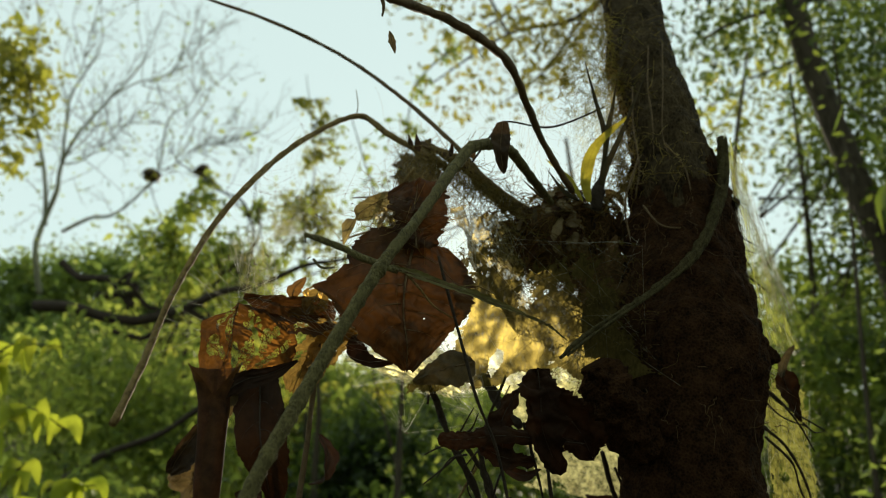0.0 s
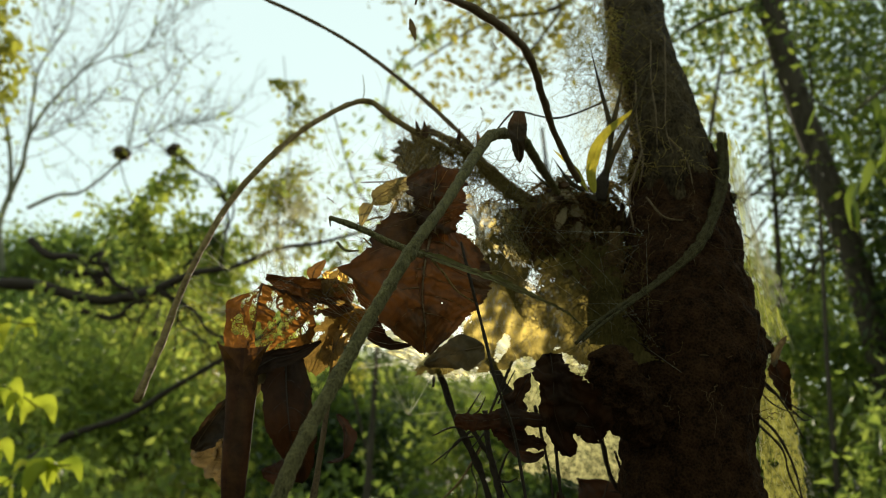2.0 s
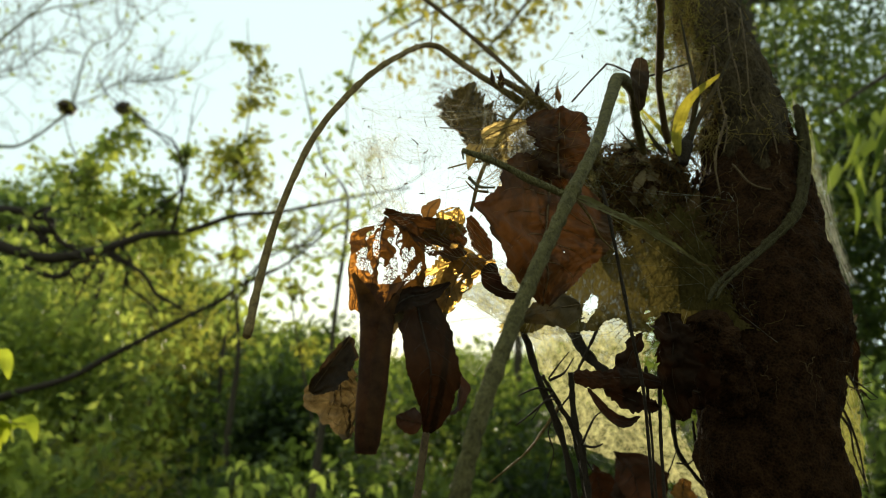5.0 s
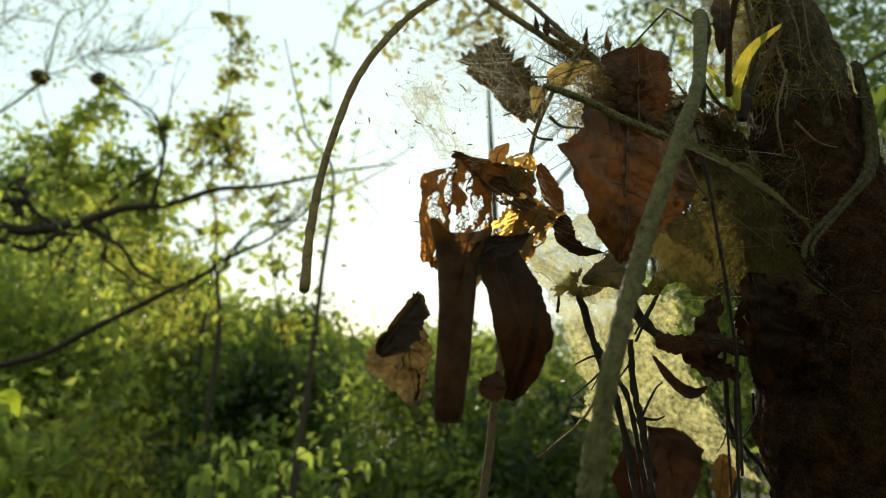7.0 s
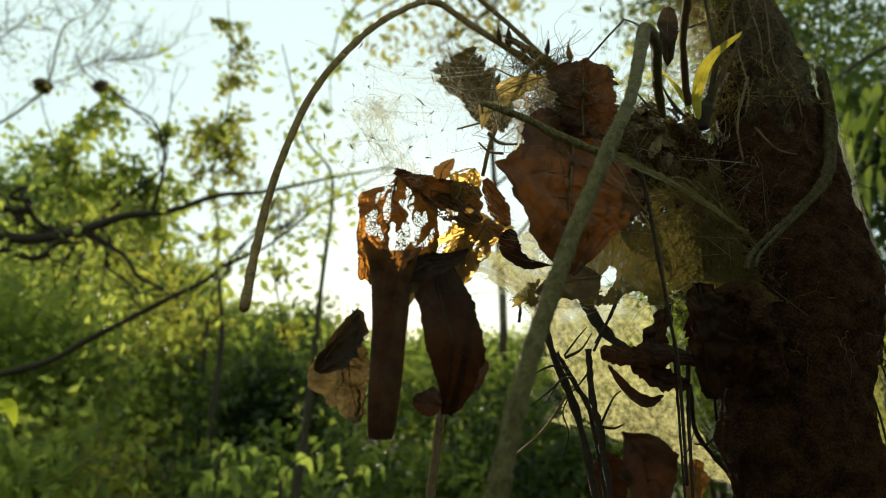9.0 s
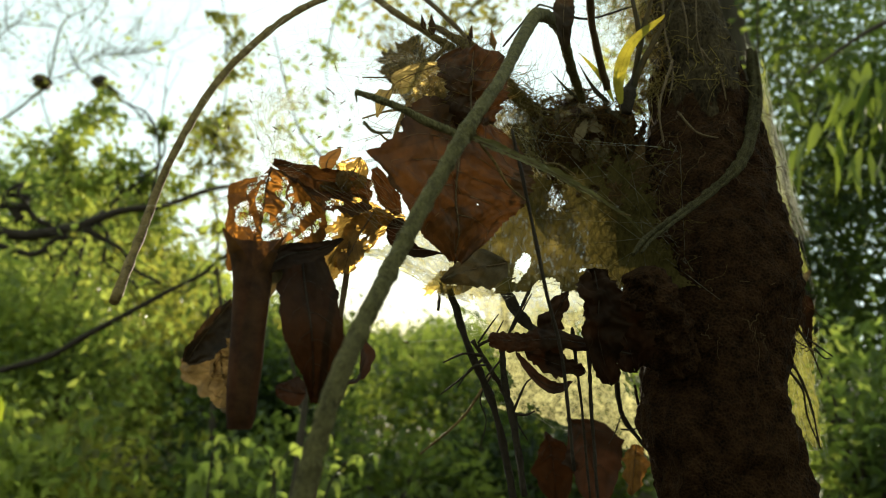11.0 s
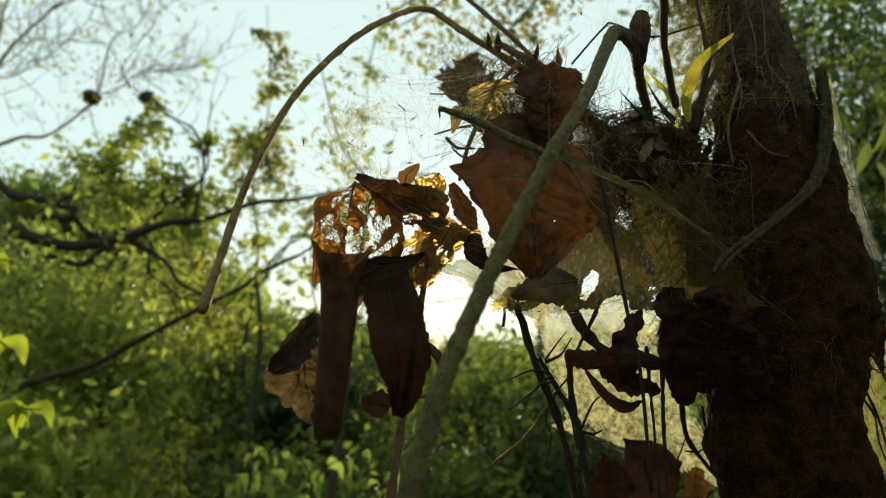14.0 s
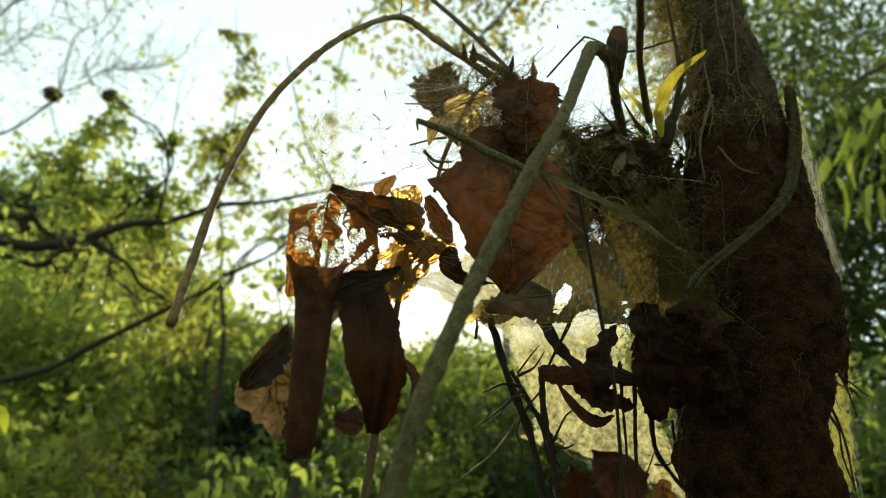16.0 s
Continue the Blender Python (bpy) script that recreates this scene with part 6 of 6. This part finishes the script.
def spray(name, stems, n, leaf, material, label, seed, width=0.26):
    """A shoot whose arching twigs carry broad drooping leaves, each leaf a blade of its own."""
    rng = np.random.RandomState(seed)
    ob = thing(name, (stems[0][0][0], stems[0][0][1], ground_height(*stems[0][0][:2])), label, "bush")
    for pts in stems:
        finish("stem", *tube_data(pts, [0.008, 0.005, 0.002], sides=6, steps=6, rough=0.1, grain=20), M_BARK_FAR, ob)
        line, _ = glide(pts, [1, 1], 16)
        for k in range(n):
            at = line[int(len(line) * (0.35 + 0.64 * k / n))]
            turn = k * 2.4 + rng.rand()
            out = np.array([math.cos(turn), math.sin(turn) * 0.7, rng.uniform(-0.35, 0.15)])
            l = leaf * rng.uniform(0.7, 1.25)
            mid = at + out * l * 0.55
            tip = mid + (out * 0.2 + np.array([0, 0, -rng.uniform(0.45, 0.9)])) * l
            side = np.cross(tip - at, [rng.randn() * 0.5, 1.0, rng.randn() * 0.6])
            v, f, uv = leaf_data([at, mid, tip], side, l * width, shape=(0.45, 0.55, 0.75), curl=0.7, wave=0.1, ragged=0.03, nl=10, nw=6, seed=seed + k)
            finish("leaf", v, f, material, ob, uvs=uv)
    return ob


# near bright leaves at the edge of the clearing
spray("bush", [[(-1.95, 3.1, 0.0), (-1.9, 3.1, 1.3), (-1.75, 3.0, 1.72), (-1.47, 2.95, 1.74)], [(-1.9, 3.1, 0.0), (-1.85, 3.05, 1.2), (-1.65, 3.0, 1.5), (-1.42, 2.95, 1.42)], [(-1.8, 3.1, 0.0), (-1.7, 3.0, 0.9), (-1.5, 3.0, 1.2), (-1.3, 2.95, 1.22)], [(-1.95, 3.2, 0.0), (-1.95, 3.15, 1.1), (-1.85, 3.1, 1.6), (-1.72, 3.05, 1.75)], [(-1.9, 3.2, 0.0), (-1.82, 3.1, 0.9), (-1.7, 3.05, 1.2), (-1.6, 3.0, 1.3)]], 15, 0.115, M_FRESH, "bush with glossy yellow-green leaves in the sun", 31)
spray("bush", [[(-0.75, 4.3, 0.0), (-0.74, 4.25, 0.7), (-0.7, 4.2, 0.95), (-0.56, 4.2, 0.97)], [(-0.4, 4.3, 0.0), (-0.42, 4.25, 0.65), (-0.35, 4.2, 0.9), (-0.12, 4.2, 0.99)], [(-0.36, 4.3, 0.0), (-0.4, 4.25, 0.7), (-0.47, 4.2, 0.93), (-0.56, 4.15, 0.9)], [(-0.2, 4.3, 0.0), (-0.16, 4.25, 0.6), (-0.05, 4.2, 0.86), (0.1, 4.2, 0.9)]], 9, 0.1, M_HILL, "low shoot with yellow-green leaves", 32, width=0.22)
spray("bush", [[(-0.85, 5.0, 0.0), (-0.82, 5.0, 0.5), (-0.7, 5.0, 0.8)], [(-0.8, 5.0, 0.0), (-0.85, 5.0, 0.5), (-0.95, 5.0, 0.75)]], 9, 0.13, M_GREEN, "slender shoot with broad green leaves", 33)
# thicket; the dark shrubs have shade put into their leaf colour
bush((-3.98, 11.00, 0.29), (2.2, 1.2, 1.2), 120, 60, 0.15, M_GREEN, "dense green thicket of shrubs", 34, spread=0.35)
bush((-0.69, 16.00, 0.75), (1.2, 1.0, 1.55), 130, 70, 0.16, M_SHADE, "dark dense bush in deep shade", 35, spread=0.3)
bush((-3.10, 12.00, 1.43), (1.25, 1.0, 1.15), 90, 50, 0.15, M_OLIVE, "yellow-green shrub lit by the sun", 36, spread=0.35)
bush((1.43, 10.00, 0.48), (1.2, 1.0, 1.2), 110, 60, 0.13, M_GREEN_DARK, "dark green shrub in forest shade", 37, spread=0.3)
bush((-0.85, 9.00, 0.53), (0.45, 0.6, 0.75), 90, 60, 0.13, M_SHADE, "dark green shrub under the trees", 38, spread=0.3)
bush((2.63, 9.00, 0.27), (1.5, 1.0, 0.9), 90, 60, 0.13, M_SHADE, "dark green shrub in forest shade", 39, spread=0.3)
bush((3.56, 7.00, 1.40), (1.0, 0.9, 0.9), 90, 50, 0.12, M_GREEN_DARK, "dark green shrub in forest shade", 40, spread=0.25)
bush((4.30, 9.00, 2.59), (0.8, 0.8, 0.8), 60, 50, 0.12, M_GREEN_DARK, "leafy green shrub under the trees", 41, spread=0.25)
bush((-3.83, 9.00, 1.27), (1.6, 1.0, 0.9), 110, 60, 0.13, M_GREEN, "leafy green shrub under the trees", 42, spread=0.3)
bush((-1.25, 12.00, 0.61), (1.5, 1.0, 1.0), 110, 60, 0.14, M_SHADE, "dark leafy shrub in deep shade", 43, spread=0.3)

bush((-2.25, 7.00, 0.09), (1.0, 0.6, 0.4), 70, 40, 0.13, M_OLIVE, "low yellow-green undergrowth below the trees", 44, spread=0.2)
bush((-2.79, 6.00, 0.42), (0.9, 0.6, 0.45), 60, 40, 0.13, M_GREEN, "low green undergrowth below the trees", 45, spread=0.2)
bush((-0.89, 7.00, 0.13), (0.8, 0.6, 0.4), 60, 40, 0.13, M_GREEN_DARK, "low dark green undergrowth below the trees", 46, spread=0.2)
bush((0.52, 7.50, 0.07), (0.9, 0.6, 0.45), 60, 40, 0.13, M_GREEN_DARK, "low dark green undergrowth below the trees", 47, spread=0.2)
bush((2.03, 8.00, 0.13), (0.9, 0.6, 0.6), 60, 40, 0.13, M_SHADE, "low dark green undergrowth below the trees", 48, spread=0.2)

# trees on the slope: a wooded crest that falls away towards the sun
for k, (c, rx, rz, mat, word) in enumerate([
    ((-22.5, 32.0, 5.4), 3.6, 2.6, M_HILL, "round-crowned green"), ((-19.0, 32.0, 5.5), 3.2, 2.5, M_HILL, "round-crowned green"), ((-16.0, 32.0, 5.8), 3.2, 2.5, M_HILL, "round-crowned green"), ((-13.0, 32.0, 6.0), 3.2, 2.5, M_HILL, "round-crowned green"), ((-10.6, 32.0, 5.8), 2.6, 2.5, M_HILL, "round-crowned green"),
    ((-7.9, 28.0, 4.0), 2.0, 2.0, M_OLIVE, "yellow-green"), ((-6.0, 28.0, 2.7), 1.8, 1.7, M_GREEN, "green"), ((-7.5, 26.0, 1.8), 2.6, 1.6, M_GREEN, "green"), ((-4.2, 30.0, 1.5), 2.2, 1.5, M_GREEN, "green"), ((-1.9, 30.0, 1.2), 2.0, 1.4, M_GREEN, "green"), ((0.3, 34.0, 0.7), 2.6, 1.5, M_HILL, "hazy green"),
    ((2.8, 34.0, 0.6), 2.6, 1.5, M_GREEN, "hazy green"), ((5.2, 32.0, 1.0), 2.6, 1.6, M_HILL, "hazy green"), ((8.0, 32.0, 1.0), 3.0, 1.8, M_GREEN, "hazy green"), ((12.6, 36.0, 1.36), 5.0, 2.6, M_GREEN_DARK, "green"), ((16.6, 30.0, 3.1), 5.0, 3.5, M_GREEN_DARK, "green"), ((-13.0, 26.0, 2.5), 4.0, 2.0, M_HILL, "dark green"), ((-18.0, 26.0, 2.5), 4.0, 2.2, M_HILL, "dark green")]):
    g = (c[0], c[1], ground_height(c[0], c[1]) - 0.2)
    tree(g, max(1.5, c[2] - g[2] + rz * 0.3), (0.3, 0), 0.16, (c, (rx, 1.6, rz), 110), 0.3, mat, word + " forest tree on the slope", 60 + k, per=62, spread=0.36, limbs=5)

# dark trees at the trunk's far side, shade put into most leaf colours
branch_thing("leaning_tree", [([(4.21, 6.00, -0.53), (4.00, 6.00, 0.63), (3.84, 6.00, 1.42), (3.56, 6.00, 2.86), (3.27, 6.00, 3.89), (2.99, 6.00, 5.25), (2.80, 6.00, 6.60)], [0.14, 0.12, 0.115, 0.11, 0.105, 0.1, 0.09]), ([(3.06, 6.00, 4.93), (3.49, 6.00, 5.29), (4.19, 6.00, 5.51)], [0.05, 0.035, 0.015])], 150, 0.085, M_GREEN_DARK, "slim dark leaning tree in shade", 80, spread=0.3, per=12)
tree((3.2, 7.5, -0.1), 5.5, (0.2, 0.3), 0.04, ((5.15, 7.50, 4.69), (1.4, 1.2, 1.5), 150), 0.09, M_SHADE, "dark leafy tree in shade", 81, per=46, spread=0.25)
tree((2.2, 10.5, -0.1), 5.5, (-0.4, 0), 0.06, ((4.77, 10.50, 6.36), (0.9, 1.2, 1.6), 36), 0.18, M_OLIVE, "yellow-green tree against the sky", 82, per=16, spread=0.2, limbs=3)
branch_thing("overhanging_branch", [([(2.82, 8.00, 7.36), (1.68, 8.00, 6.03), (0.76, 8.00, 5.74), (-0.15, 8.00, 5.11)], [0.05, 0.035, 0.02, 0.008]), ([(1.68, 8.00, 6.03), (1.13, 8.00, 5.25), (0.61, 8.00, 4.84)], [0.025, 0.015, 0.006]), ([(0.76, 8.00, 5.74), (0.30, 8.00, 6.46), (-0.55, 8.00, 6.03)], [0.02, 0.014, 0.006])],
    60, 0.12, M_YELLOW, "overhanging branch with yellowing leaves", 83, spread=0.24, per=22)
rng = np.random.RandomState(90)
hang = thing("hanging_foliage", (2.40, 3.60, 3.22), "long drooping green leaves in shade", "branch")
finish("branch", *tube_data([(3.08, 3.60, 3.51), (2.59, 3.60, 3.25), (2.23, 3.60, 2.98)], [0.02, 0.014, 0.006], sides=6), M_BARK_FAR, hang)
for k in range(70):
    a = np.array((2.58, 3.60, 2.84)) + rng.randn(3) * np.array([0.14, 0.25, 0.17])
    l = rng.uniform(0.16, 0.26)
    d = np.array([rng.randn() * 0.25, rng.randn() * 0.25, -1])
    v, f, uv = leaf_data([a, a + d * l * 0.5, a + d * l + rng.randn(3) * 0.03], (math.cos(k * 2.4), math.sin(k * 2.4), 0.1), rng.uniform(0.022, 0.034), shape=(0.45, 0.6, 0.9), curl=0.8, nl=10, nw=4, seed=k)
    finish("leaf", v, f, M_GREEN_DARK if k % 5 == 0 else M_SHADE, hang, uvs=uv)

# trees added behind and beside, out of view, to block skylight
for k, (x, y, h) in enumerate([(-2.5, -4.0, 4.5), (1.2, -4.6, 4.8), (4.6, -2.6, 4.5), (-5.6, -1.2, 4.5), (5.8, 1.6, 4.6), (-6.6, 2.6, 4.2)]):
    tree((x, y, -0.1), h, (0.2, 0.1), 0.14, ((x, y, h * 0.62), (2.0, 1.6, 2.2), 90), 0.26, M_GREEN_DARK, "added forest tree out of view that blocks skylight", 100 + k, per=26, spread=0.4, limbs=5)

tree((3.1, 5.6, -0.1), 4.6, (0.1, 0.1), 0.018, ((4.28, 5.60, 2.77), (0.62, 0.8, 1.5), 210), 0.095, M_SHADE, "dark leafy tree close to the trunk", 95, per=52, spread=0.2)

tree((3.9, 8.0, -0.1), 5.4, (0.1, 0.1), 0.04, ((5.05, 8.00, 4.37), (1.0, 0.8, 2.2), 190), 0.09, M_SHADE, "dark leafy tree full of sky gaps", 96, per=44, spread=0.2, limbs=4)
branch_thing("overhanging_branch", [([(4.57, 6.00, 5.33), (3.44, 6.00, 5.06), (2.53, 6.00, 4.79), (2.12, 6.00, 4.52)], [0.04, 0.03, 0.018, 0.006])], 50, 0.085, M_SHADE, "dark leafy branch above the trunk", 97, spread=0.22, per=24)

bush((2.88, 4.00, 1.12), (0.42, 0.4, 0.5), 50, 50, 0.09, M_HILL, "dark green shrub beside the trunk in shade", 98, spread=0.14)


# crumbs of leaf and bark hung in fine silk
rng = np.random.RandomState(61)
for spot, size, n in [((-0.177, 0.840, 1.706), (0.03, 0.01, 0.02), 14), ((-0.199, 0.820, 1.679), (0.03, 0.01, 0.03), 14), ((-0.130, 0.840, 1.714), (0.05, 0.02, 0.05), 12), ((-0.007, 0.950, 1.560), (0.05, 0.01, 0.04), 26), ((-0.152, 0.800, 1.734), (0.05, 0.01, 0.05), 16), ((0.042, 0.800, 1.847), (0.03, 0.01, 0.03), 10)]:
    net = thing("caught_crumbs", spot, "fine silk net hung with crumbs of bark", "cobweb", group="silk nets with crumbs")
    spots = np.array(spot) + rng.randn(n, 3) * np.array(size)
    lines = [tube_data([spots[i], (spots[i] + spots[j]) / 2 + np.array([0, 0, -0.002]), spots[j]], [0.00007, 0.00007], sides=3, steps=2, rough=0) for i in range(n) for j in rng.randint(n, size=8) if i != j]
    tagged(finish("thread_net", *join(lines), M_THREAD, net), kind="stuff")
    bits = []
    for p in spots:
        q = rng.uniform(0.0004, 0.0013)
        d = rng.randn(3) * q * 1.4
        bits.append(tube_data([p - d, p + rng.randn(3) * q * 0.4, p + d], [q * 0.3, q * 0.7, q * 0.2], sides=5, steps=3, rough=0.3, grain=700))
    tagged(finish("crumbs", *join(bits), M_TWIG, net), kind="stuff")

sheet("silk_veil", [(-0.197, 0.840, 1.715), (-0.159, 0.840, 1.722), (-0.159, 0.840, 1.697), (-0.198, 0.840, 1.691)], M_WEB_THIN, "small dusty patch of old silk in the air threads", nu=50, nv=40, seed=23, sag=0.004, fray=0.25, torn=0.25)
threads("silk_threads", ((-0.248, 0.800, 1.700), (-0.167, 0.920, 1.847)), ((-0.184, 0.840, 1.693), (-0.118, 0.640, 1.647)), 26, 0.00007, "long fine threads from the arching twig", 6)
